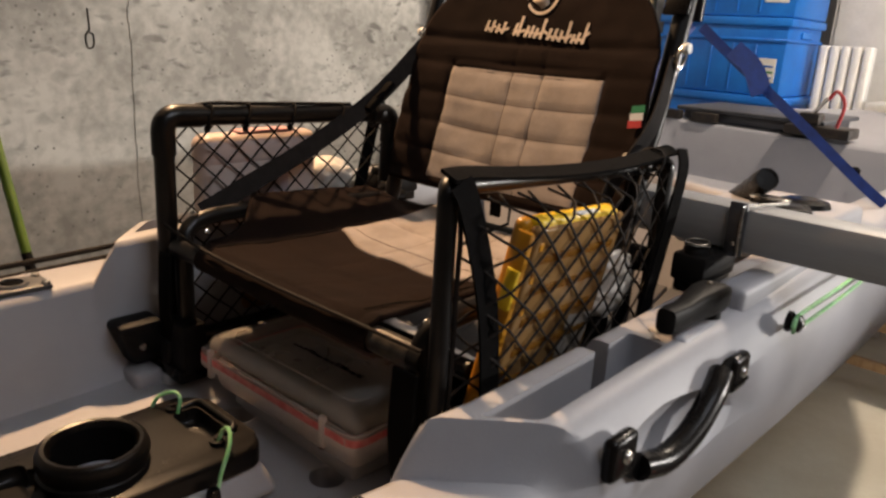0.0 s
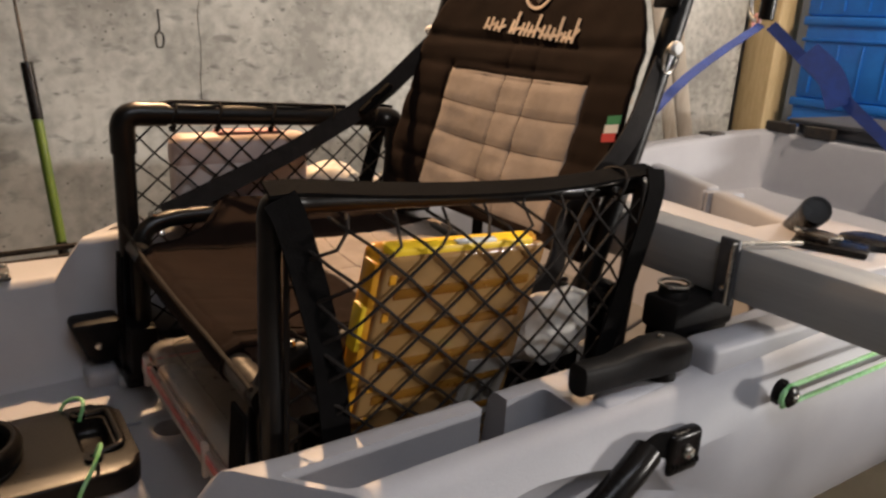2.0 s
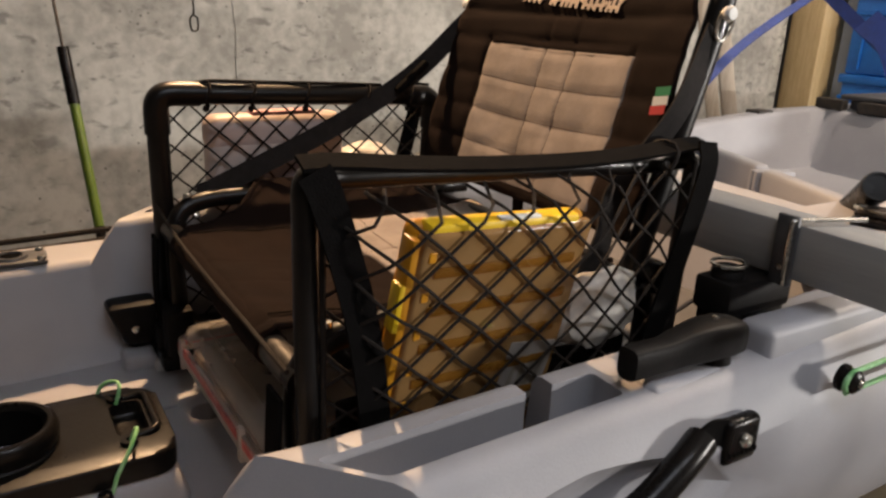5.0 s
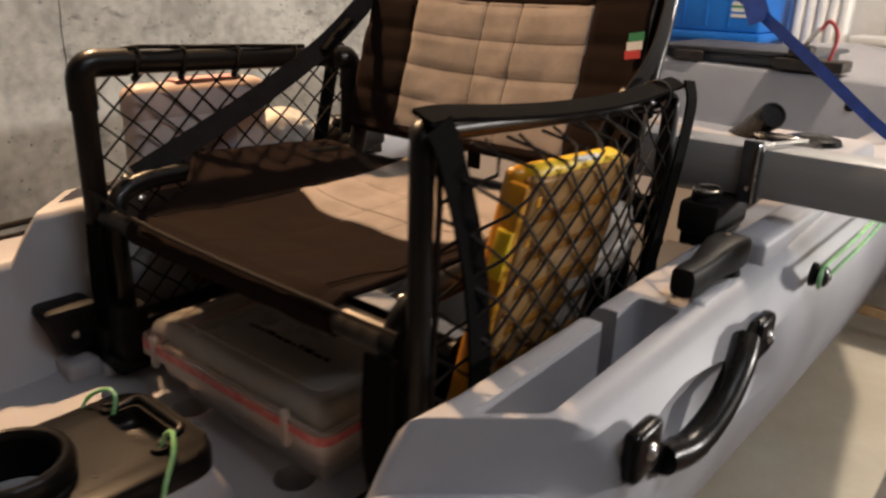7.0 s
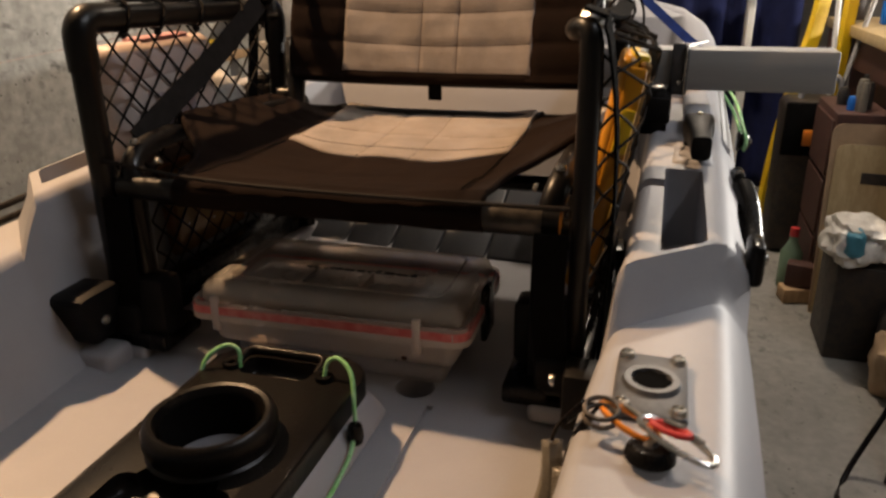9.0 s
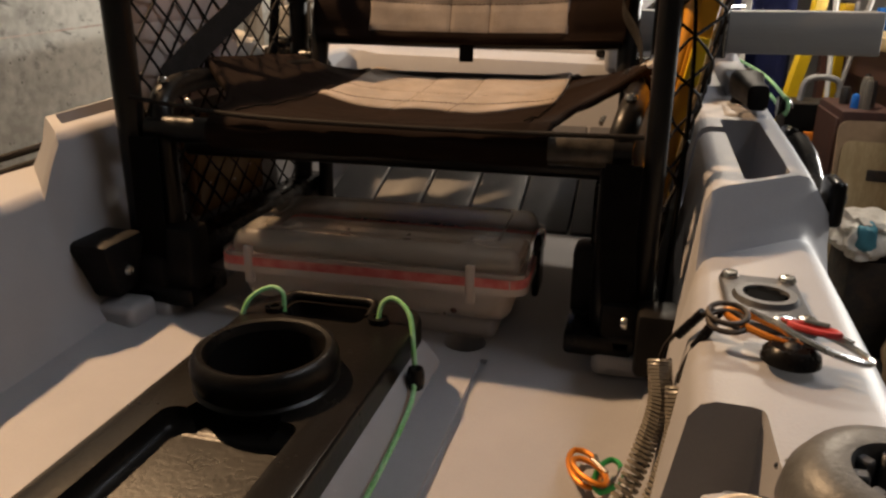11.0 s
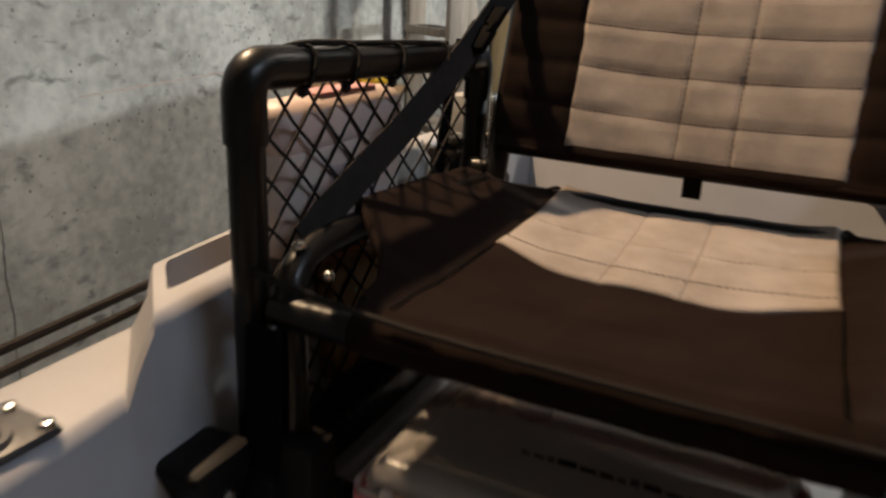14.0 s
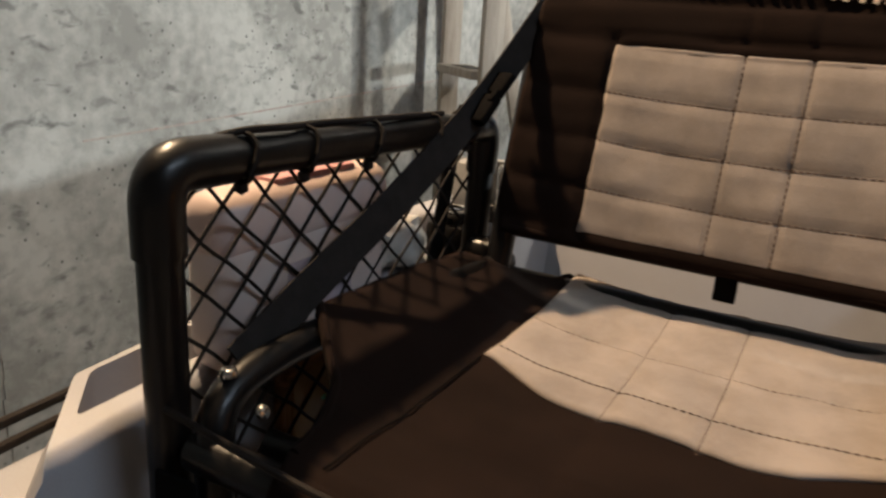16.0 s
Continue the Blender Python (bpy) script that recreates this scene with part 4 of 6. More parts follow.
BX = (-0.157, -0.026, 0.036, 0.156)
BV = (0.012, 0.060, 0.112, 0.163, 0.213)


def dip(u, v):
    """Rows of quilting sag a little towards the middle."""
    return v + 0.0045 * (1 - min(1, abs(u) / 0.157) ** 2)


def crease(u, v):
    return 0.0022 * noise.noise((u * 9 + v * 16, v * 3 - u * 2, 11)) + 0.003 * noise.noise((u * 7, v * 12, 3)) + 0.0012 * noise.noise((u * 26, v * 34, 7))


def back_cloth(name, region, material, label, lift, parent, nu=100, nv=100):
    bm = bmesh.new()
    grid = {}
    for i in range(nu + 1):
        for j in range(nv + 1):
            v = 0.46 * j / nv
            u = back_half(v) * (2 * i / nu - 1)
            inner = abs(u) < 0.157 and 0.012 <= v <= 0.213
            if inner:
                q = puff(u, BX, 0.0016, 0.006) + puff(dip(u, v), BV, 0.0018, 0.008)
            elif v < 0.222:
                q = puff(u, (-0.25, -0.157, 0.157, 0.25), 0.003, 0.010) + puff(v + 0.005 * noise.noise((u * 14, 2, 1)), (0.0, 0.012, 0.060, 0.112, 0.163, 0.218), 0.0035, 0.016)
            elif v < 0.262:
                q = puff(v - 0.006 * math.cos(u * 9), (0.220, 0.258), 0.0035, 0.010) + puff(u, (-0.25, -0.026, 0.036, 0.25), 0.002, 0.006)
            else:
                q = 0.006 * min(1, max(0, v - 0.257) / 0.02)
            grid[i, j] = bm.verts.new(back_place(u, v, q + crease(u, v)))
    for i in range(nu):
        for j in range(nv):
            u = (2 * (i + 0.5) / nu - 1) * back_half(0.46 * (j + 0.5) / nv)
            v = 0.46 * (j + 0.5) / nv
            if region(u, v):
                bm.faces.new((grid[i, j], grid[i + 1, j], grid[i + 1, j + 1], grid[i, j + 1]))
    bmesh.ops.delete(bm, geom=[v for v in bm.verts if not v.link_faces], context="VERTS")
    ob = part(name, bm, material, parent, label, 60)
    solid = ob.modifiers.new("thickness", "SOLIDIFY")
    solid.thickness, solid.offset = 0.005, 0
    return ob


back = back_cloth("backrest", lambda u, v: True, BROWN, "dark brown quilted canvas backrest", 0.0, chair)
bm = bmesh.new()
grid = [[bm.verts.new(back_place(u, v, puff(u, BX, 0.0013, 0.005) + puff(dip(u, v), BV, 0.0020, 0.012) + crease(u, v) + 0.0034)) for v in [0.0115 + 0.202 * j / 100 for j in range(101)]] for u in [-0.157 + 0.314 * i / 96 for i in range(97)]]
for i in range(96):
    for j in range(100):
        bm.faces.new((grid[i][j], grid[i + 1][j], grid[i + 1][j + 1], grid[i][j + 1]))
panel = part("back_panel", bm, BEIGE, back, "beige quilted panel in three columns", 60)
panel.modifiers.new("thickness", "SOLIDIFY").thickness = 0.002


def stitches(place, a, b, step=0.0066):
    """Short dashes of thread from a to b along place(k)."""
    bm = bmesh.new()
    k = a
    while k < b:
        tube([place(k), place(min(b, k + step * 0.33)), place(min(b, k + step * 0.66))], 0.0006, 4, bm)
        k += step
    return bm


for u in (BX[1], BX[2]):
    part("stitching", stitches(lambda v: back_place(u, v, crease(u, v) + puff(dip(u, v), BV, 0.0020, 0.012) + 0.0040), 0.014, 0.211), STITCH, back)
for row in BV[1:4]:
    part("stitching", stitches(lambda u: back_place(u, row - 0.0045 * (1 - (u / 0.157) ** 2), crease(u, row) + puff(u, BX, 0.0013, 0.005) + 0.0040), -0.155, 0.155), STITCH, back)


def seat_top(x, y):
    return Vector((x, y, seat_z(x, min(y, 0.472)) + puff(x, SX, 0.0020, 0.008) + puff(y, (0.1, 0.345, 0.6), 0.0022, 0.009) + 0.0040 + 0.0016 * noise.noise((x * 30, y * 30, 1)) + 0.003 * noise.noise((x * 9, y * 9, 4))))


for x in SX[1:3]:
    part("stitching", stitches(lambda y: seat_top(x, y), 0.205, 0.468), STITCH, seat)
for k in (-1, 1):
    part("seam", tube([seat_top(k * (0.165 - 0.005 * q / 12), 0.234 - 0.225 * q / 12) - Vector((0, 0, 0.0022)) for q in range(13)], 0.0010, 5), WEBBING, seat, "stitched seam in the brown canvas")
    edge = [(k * (half_width(y) - 0.003), y) for y in [0.012 + 0.138 * q / 16 for q in range(17)]]
    part("binding", tube([Vector((x, y, seat_z(x, y) + 0.002)) for x, y in edge], 0.0042, 8), BROWN, seat, "bound edge of the canvas")
for y in (0.345, 0.262):
    part("stitching", stitches(lambda x: seat_top(x, y), -0.16, 0.16), STITCH, seat)
part("hem", tube([back_place(-0.24 + 0.48 * k / 16, 0.002, 0.0) for k in range(17)], 0.0065, 10), BROWN, back)
part("back_tube", tube([back_place(-0.232 + 0.464 * k / 8, 0.002, -0.016) for k in range(9)], 0.0085, 12), TUBE_BLACK, chair)
loop = [back_place(0.245, -0.045, -0.022), back_place(0.247, 0.30, -0.022), back_place(0.236, 0.40, -0.020), back_place(0.175, 0.485, -0.02), back_place(0.08, 0.515, -0.02), back_place(-0.08, 0.515, -0.02), back_place(-0.175, 0.485, -0.02), back_place(-0.236, 0.40, -0.020), back_place(-0.247, 0.30, -0.022), back_place(-0.245, -0.045, -0.022)]
part("back_frame", tube(smooth_path(loop, 8), 0.0145, 16), TUBE_BLACK, chair, "black bent tube frame of the backrest")
part("hang_tab", rbox((-0.011, -0.002, -0.034), (0.011, 0.003, 0.0), 0.001, 1, Matrix.Translation(back_place(0.0, 0.004, -0.002))), WEBBING, back, "black webbing tab")
# small woven flag of three stripes at the seam
for k, c in enumerate((surface("flag_red", (0.55, 0.04, 0.04), rough=0.8), WHITE, surface("flag_green", (0.02, 0.22, 0.09), rough=0.8))):
    part("side_label", band([back_place(0.224, 0.150 + 0.011 * k, 0.014), back_place(0.244, 0.154 + 0.011 * k, 0.010)], 0.011, 0.001, up=tuple(LEAN_N)), c, back, "small red, white and green side label" if k == 0 else "")
part("strap_slider", rbox((-0.02, -0.018, -0.003), (0.02, 0.018, 0.003), 0.003, 2, Matrix.Translation(back_place(0.243, 0.335, -0.004)) @ Matrix.Rotation(radians(74), 4, "X")), BLACK_PL, back, "black plastic strap slider")
def on_back(u, v):
    return back_place(u, v, 0.0098 + crease(u, v))


# embroidered emblem: an open ring with plain strokes beneath
for a0, a1 in ((0.5, 3.4), (3.7, 6.4)):
    part("emblem", band([on_back(0.0 + 0.030 * math.cos(a), 0.345 + 0.030 * math.sin(a)) for a in [a0 + (a1 - a0) * k / 20 for k in range(21)]], 0.005, 0.0008, up=tuple(LEAN_N)), PRINT, back, "cream embroidered ring")
bm = bmesh.new()
blob = [bm.verts.new(on_back(0.017 * math.cos(k * math.pi / 9) * (1 + 0.25 * math.sin(k * 2.1)), 0.341 + 0.016 * math.sin(k * math.pi / 9) * (1 + 0.2 * math.cos(k * 1.3)))) for k in range(18)]
bm.faces.new(blob)
ob = part("emblem", bm, PRINT, back)
ob.modifiers.new("thickness", "SOLIDIFY").thickness = 0.001
rnd = random.Random(12)
u = -0.106
while u < 0.106:
    w, tall = rnd.uniform(0.009, 0.015), rnd.uniform(0.014, 0.022) if rnd.random() < 0.7 else 0.034
    if not (-0.062 < u < -0.052 or 0.012 < u < 0.022):
        part("embroidered_stroke", band([on_back(u + 0.002, 0.273 - u * 0.06), on_back(u + 0.006, 0.273 - u * 0.06 + tall)], 0.0050, 0.0008, up=tuple(LEAN_N)), PRINT, back)
        part("embroidered_stroke", band([on_back(u + 0.004, 0.279 - u * 0.06 + 0.4 * tall * rnd.random()), on_back(u + w, 0.276 - u * 0.06 + 0.5 * tall * rnd.random())], 0.0046, 0.0008, up=tuple(LEAN_N)), PRINT, back)
    u += w


STRAP = surface("grey_black_webbing", (0.030, 0.027, 0.026), (0.020, 0.018, 0.017), rough=0.85, spec=0.1, scale=40, bump=0.6, bump_scale=700, fine=0.5)


def back_strap(s):
    if s < 0:
        way = [(-0.272, 0.050, 0.893), (-0.276, 0.13, 0.925), (-0.272, 0.27, 0.988), (-0.262, 0.40, 1.066), (-0.240, 0.502, 1.165)]
    else:
        way = [(0.270, 0.320, 0.885), (0.262, 0.36, 0.93), (0.236, 0.395, 0.975), (0.246, 0.425, 1.02), (0.262, 0.46, 1.08), (0.256, 0.506, 1.165)]
    p = part("back_strap", band(smooth_path(way, 8), 0.031, 0.0025, up=(1, 0, 0) if s > 0 else (0.90, -0.38, 0.22)), STRAP, chair, "black adjustable webbing strap")
    q = Vector(way[3 if s < 0 else 3])
    d = (Vector(way[4]) - q).normalized()
    m = Matrix.Translation(q) @ d.to_track_quat("X", "Z").to_matrix().to_4x4()
    if s < 0:
        part("buckle", rbox((-0.034, -0.019, -0.006), (0.004, 0.019, 0.006), 0.004, 2, m), WEBBING, p, "black side-release buckle")
        part("buckle", rbox((0.006, -0.017, -0.005), (0.036, 0.017, 0.005), 0.003, 2, m), WEBBING, p)
        for y in (-0.013, 0.013):
            part("prong", rbox((-0.008, y - 0.004, -0.004), (0.010, y + 0.004, 0.008), 0.002, 1, m), WEBBING, p)
    else:
        part("slider", rbox((-0.016, -0.019, -0.004), (0.016, 0.019, 0.004), 0.003, 2, m), STEEL, p, "worn metal strap slider")
    ring = Vector(way[-1]) + Vector((0.008 * s, 0.004, 0.006))
    part("ring", tube([ring + Vector((0.004 * math.sin(a), 0.012 * math.cos(a), 0.018 * math.sin(a))) for a in [k * math.pi / 8 for k in range(16)]], 0.0026, 8, close=True), STEEL, p, "bright steel ring")
    part("ring_stud", lathe([(0, 0.006), (0.007, 0.005), (0.009, 0), (0.007, -0.005), (0, -0.006)], ring + Vector((0.008 * s, -0.004, 0.012)), 14, Matrix.Rotation(radians(90 * s), 4, "Y")), WHITE, p, "white plastic stud")


back_strap(-1)
back_strap(1)

# ---- things on and in the kayak ----


# darkened case yellow: the shade low beside the seat is put into the colour
SHADED_YELLOW = surface("shaded_yellow_plastic", (0.20, 0.09, 0.02), (0.14, 0.06, 0.015), rough=0.45, scale=14)
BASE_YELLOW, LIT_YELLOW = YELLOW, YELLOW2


def hard_case(name, place, yaw, size, label, dim=False, lean=0.0, back=0.0):
    """An upright flat lure case: clear ribbed front, yellow spine and latch."""
    w, h, d = size
    # dim takes the copy with the shade in its colour
    YELLOW, YELLOW2 = (SHADED_YELLOW, SHADED_YELLOW) if dim else (BASE_YELLOW, LIT_YELLOW)
    c = thing(name, place, label, "box", "lure cases in the nets")
    m = Matrix.Translation(place) @ Matrix.Rotation(radians(yaw), 4, "Z") @ Matrix.Rotation(radians(lean), 4, "Y") @ Matrix.Rotation(radians(-back), 4, "X")
    part("back_shell", rbox((-d, 0.0, 0.0), (-d * 0.45, w, h), 0.008, 3, m), YELLOW, c, "yellow plastic back half")
    bm = rbox((-d * 0.43, 0.004, 0.003), (0, w - 0.002, h - 0.003), 0.013, 5)
    bm.transform(m)
    part("front_shell", bm, AMBER, c, "clear amber front with ribs")
    part("spine", rbox((-d * 0.75, -0.003, 0.008), (-d * 0.12, 0.010, h - 0.010), 0.004, 2, m), YELLOW, c, "yellow spine")
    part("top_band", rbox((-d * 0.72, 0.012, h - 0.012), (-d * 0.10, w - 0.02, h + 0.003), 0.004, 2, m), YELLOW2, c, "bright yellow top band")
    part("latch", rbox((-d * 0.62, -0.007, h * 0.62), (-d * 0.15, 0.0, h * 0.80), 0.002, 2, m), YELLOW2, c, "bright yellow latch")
    part("paper", rbox((-d * 0.40, w * 0.42, h - 0.0025), (-d * 0.15, w * 0.66, h + 0.0045), 0.001, 1, m), WHITE, c)
    for k in range(0 if dim else 6):
        z = h * (0.10 + 0.145 * k)
        part("rib", rbox((-0.004, 0.02, z), (0.0015, w - 0.018, z + 0.011), 0.002, 2, m), RIB, c)
        part("catch", rbox((-0.006, 0.012, z + 0.016), (0.0012, 0.020, z + 0.026), 0.001, 1, m), YELLOW, c)
    rnd = random.Random(int(h * 1000))
    for k in range(16):
        p = m @ Vector((-d * 0.25, rnd.uniform(0.03, w - 0.03), rnd.uniform(0.03, h - 0.03)))
        part("lure", lathe([(0, -0.028), (0.004, -0.02), (0.006, 0), (0.004, 0.02), (0, 0.026)], p, 8, Matrix.Rotation(rnd.uniform(0.8, 2.2), 4, "X")), (WHITE, COIL, CREAM, LIME, PINK)[k % 5], c)
    return c


hard_case("lure_case", (0.300, 0.060, 0.743), 3, (0.204, 0.264, 0.033), "upright yellow and clear lure case in the side net", lean=10.5, back=3.5)
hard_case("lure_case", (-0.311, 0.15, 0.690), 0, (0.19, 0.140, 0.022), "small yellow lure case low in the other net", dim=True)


def paper_tag():
    t = thing("paper_packet", (0.3105, 0.215, 0.798), "white printed paper packet at the foot of the case", "packet")
    m = Matrix.Translation((0.3022, 0.190, 0.796)) @ Matrix.Rotation(radians(3), 4, "Z") @ Matrix.Rotation(radians(10.5), 4, "Y") @ Matrix.Rotation(radians(-10), 4, "X")
    part("sheet", rbox((0, 0, 0), (0.0016, 0.062, 0.072), 0.0005, 1, m), surface("greyish_paper", (0.27, 0.25, 0.23), (0.20, 0.18, 0.165), rough=0.6, scale=40), t)
    for k, (y, z, w) in enumerate(((0.012, 0.012, 0.03), (0.024, 0.010, 0.045), (0.036, 0.020, 0.03), (0.048, 0.012, 0.04))):
        part("printed_bar", rbox((0.0016, y, z), (0.0021, y + 0.005, z + w), 0, 1, m), COIL, t)


paper_tag()


def lumpy(lo, hi, seed, amount, n=3):
    bm = bmesh.new()
    bmesh.ops.create_icosphere(bm, subdivisions=n, radius=1)
    for v in bm.verts:
        c = v.co.copy()
        k = 1 + amount * noise.noise(c * 1.7 + Vector((seed, 0, 0))) + amount * 0.5 * noise.noise(c * 4 + Vector((0, seed, 0)))
        c = Vector([math.copysign(abs(q) ** 0.75, q) for q in c]) * k
        v.co = [(lo[i] + hi[i]) / 2 + c[i] * (hi[i] - lo[i]) / 2 for i in range(3)]
    return bm


bag = tagged(part("plastic_pouch", lumpy((0.258, 0.292, 0.822), (0.298, 0.400, 0.908), 3, 0.22, 4), FOIL), "crumpled white plastic pouch in the net", "pouch")
jar = thing("plastic_canister", (-0.37, 0.20, 0.852), "milky white plastic canister with a pinkish lid", "canister")
part("body", rbox((-0.366, 0.078, 0.850), (-0.313, 0.308, 0.972), 0.022, 5), MILKY, jar)
part("lid", rbox((-0.367, 0.077, 0.945), (-0.312, 0.309, 1.004), 0.021, 5), surface("pinkish_white_plastic", (0.62, 0.50, 0.46), (0.55, 0.43, 0.40), rough=0.45, scale=16), jar, "pinkish white lid")
part("lid_grip", rbox((-0.355, 0.15, 1.001), (-0.325, 0.26, 1.008), 0.004, 2), PINK, jar)
part("print", rbox((-0.3134, 0.15, 0.885), (-0.3124, 0.24, 0.935), 0, 1), surface("faded_print", (0.48, 0.40, 0.44), rough=0.6, scale=30), jar, "faded printed panel")
tagged(part("foil_bag", lumpy((-0.42, 0.315, 0.858), (-0.335, 0.435, 0.935), 9, 0.35), FOIL), "crumpled shiny white plastic bag on the gunwale", "bag")


def carabiner(name, centre, m, r, length, material, label, parent=None):
    pts = []
    for k in range(24):
        a = 2 * math.pi * k / 24
        pts.append(m @ Vector((r * math.cos(a), (length / 2) * math.sin(a) * (1 if math.cos(a) > 0 else 1.05), 0)) + Vector(centre))
    ob = part(name, tube(pts, 0.0024, 8, close=True), material, parent, label)
    part("gate", tube([m @ Vector((r * 0.95, -length * 0.28, 0.0022)) + Vector(centre), m @ Vector((r * 0.95, length * 0.26, 0.0022)) + Vector(centre)], 0.0020, 8), STEEL, ob)
    if parent is None:
        tagged(ob, label, "carabiner", "carabiners on the kayak")
    return ob


lan = thing("coil_lanyard", (0.33, -0.27, 0.79), "two coiled tool lanyards clipped together with coloured carabiners", "lanyard")
carabiner("carabiner", (0.357, -0.250, 0.797), Matrix.Rotation(radians(52), 4, "Z") @ Matrix.Rotation(0.1, 4, "X"), 0.009, 0.050, ORANGE, "gold carabiner", lan)
carabiner("carabiner", (0.388, -0.268, 0.800), Matrix.Rotation(radians(62), 4, "Z") @ Matrix.Rotation(0.2, 4, "X"), 0.010, 0.054, STEEL, "silver carabiner", lan)
carabiner("carabiner", (0.384, -0.264, 0.805), Matrix.Rotation(radians(66), 4, "Z"), 0.004, 0.026, RED, "red gate", lan)
part("reel_disc", lathe([(0, 0.010), (0.012, 0.010), (0.0165, 0.006), (0.0175, 0.001), (0.015, 0), (0, 0)], (0.372, -0.272, 0.786), 28), BLACK_PL, lan, "round black retractor reel")
part("reel_cap", lathe([(0, 0.0125), (0.003, 0.0125), (0.005, 0.010), (0, 0.010)], (0.372, -0.272, 0.786), 18), PLATE, lan)
for k in range(2):
    part("split_ring", tube([Vector((0.337 + 0.012 * math.cos(a), -0.250 + 0.010 * math.sin(a) + 0.004 * k, 0.798 + 0.004 * k + 0.003 * math.sin(a))) for a in [q * math.pi / 8 for q in range(16)]], 0.0018, 8, close=True), IRON, lan)


def coil(a, b, c, r, turns):
    base = smooth_path([a, ((Vector(a) + Vector(b)) / 2 + Vector((0.006, 0, 0.004))), b, c], 8)
    pts, n = [], turns * 8
    for k in range(n + 1):
        f = k / n * (len(base) - 1)
        i = min(int(f), len(base) - 2)
        p = base[i].lerp(base[i + 1], f - i)
        d = (base[i + 1] - base[i]).normalized()
        s = d.cross(Vector((0, 1, 0.3))).normalized()
        t = s.cross(d)
        ang = k * math.pi / 4
        pts.append(p + s * r * math.cos(ang) + t * r * math.sin(ang))
    return tube(pts, 0.0015, 5)


part("coil", coil((0.300, -0.222, 0.752), (0.292, -0.255, 0.690), (0.268, -0.300, 0.640), 0.0072, 40), COIL, lan, "grey-brown spiral coil")
part("coil", coil((0.312, -0.245, 0.745), (0.303, -0.280, 0.680), (0.280, -0.320, 0.640), 0.0072, 36), COIL, lan, "grey-brown spiral coil")
part("tail", tube(smooth_path([(0.330, -0.238, 0.800), (0.318, -0.226, 0.786), (0.304, -0.220, 0.765), (0.300, -0.222, 0.752)], 5), 0.0016, 6), CORD, lan)
part("tail", tube(smooth_path([(0.334, -0.242, 0.800), (0.326, -0.238, 0.785), (0.316, -0.242, 0.765), (0.312, -0.245, 0.748)], 5), 0.0016, 6), CORD, lan)
part("sleeve", rod((0.324, -0.229, 0.794), (0.310, -0.222, 0.772), 0.0034), BLACK_PL, lan)
part("sleeve", rod((0.330, -0.240, 0.792), (0.320, -0.240, 0.772), 0.0034), BLACK_PL, lan)
carabiner("carabiner", (0.253, -0.190, 0.632), Matrix.Rotation(radians(15), 4, "Z"), 0.012, 0.048, ORANGE, "orange carabiner", lan)
carabiner("carabiner", (0.258, -0.205, 0.640), Matrix.Rotation(radians(40), 4, "Z"), 0.009, 0.036, ORANGE, "orange carabiner", lan)
carabiner("carabiner", (0.272, -0.200, 0.635), Matrix.Rotation(radians(-12), 4, "Z"), 0.009, 0.044, LIME, "green carabiner", lan)
lan.location.y -= 0.020
tagged(part("cream_cord_coil", tube(smooth_path([(0.300, -0.50, 0.785), (0.308, -0.466, 0.790), (0.325, -0.448, 0.792), (0.342, -0.45, 0.790), (0.348, -0.47, 0.788)], 6), 0.0035, 8), CREAM), "loop of thick cream cord by the socket", "cord")
tagged(part("black_bin", rbox((0.185, -0.90, 0.627), (0.262, -0.395, 0.700), 0.012, 3), BLACK_PL), "black plastic bin on the cockpit floor", "bin")
carabiner("carabiner", (-0.372, -0.285, 0.812), Matrix.Rotation(radians(20), 4, "Z"), 0.012, 0.055, STEEL, "silver carabiner on the gunwale")
tagged(part("cord_end", tube(smooth_path([(-0.35, -0.345, 0.806), (-0.318, -0.34, 0.79), (-0.305, -0.335, 0.73), (-0.312, -0.325, 0.68), (-0.296, -0.31, 0.66)], 6), 0.004, 8), RED), "short red cord hanging into the cockpit", "cord")

# perimeter ropes beside the hull
for dx, dz in ((0.0, 0.0), (0.012, 0.014)):
    pts = smooth_path([(-0.452 - dx, -1.5, 0.755 + dz), (-0.475 - dx, -0.6, 0.768 + dz), (-0.478 - dx, -0.1, 0.778 + dz), (-0.485 - dx, 0.5, 0.800 + dz)], 10)
    tagged(part("side_rope", tube(pts, 0.005, 8), CORD), "dark rope along the hull side", "rope", "ropes along the hull")

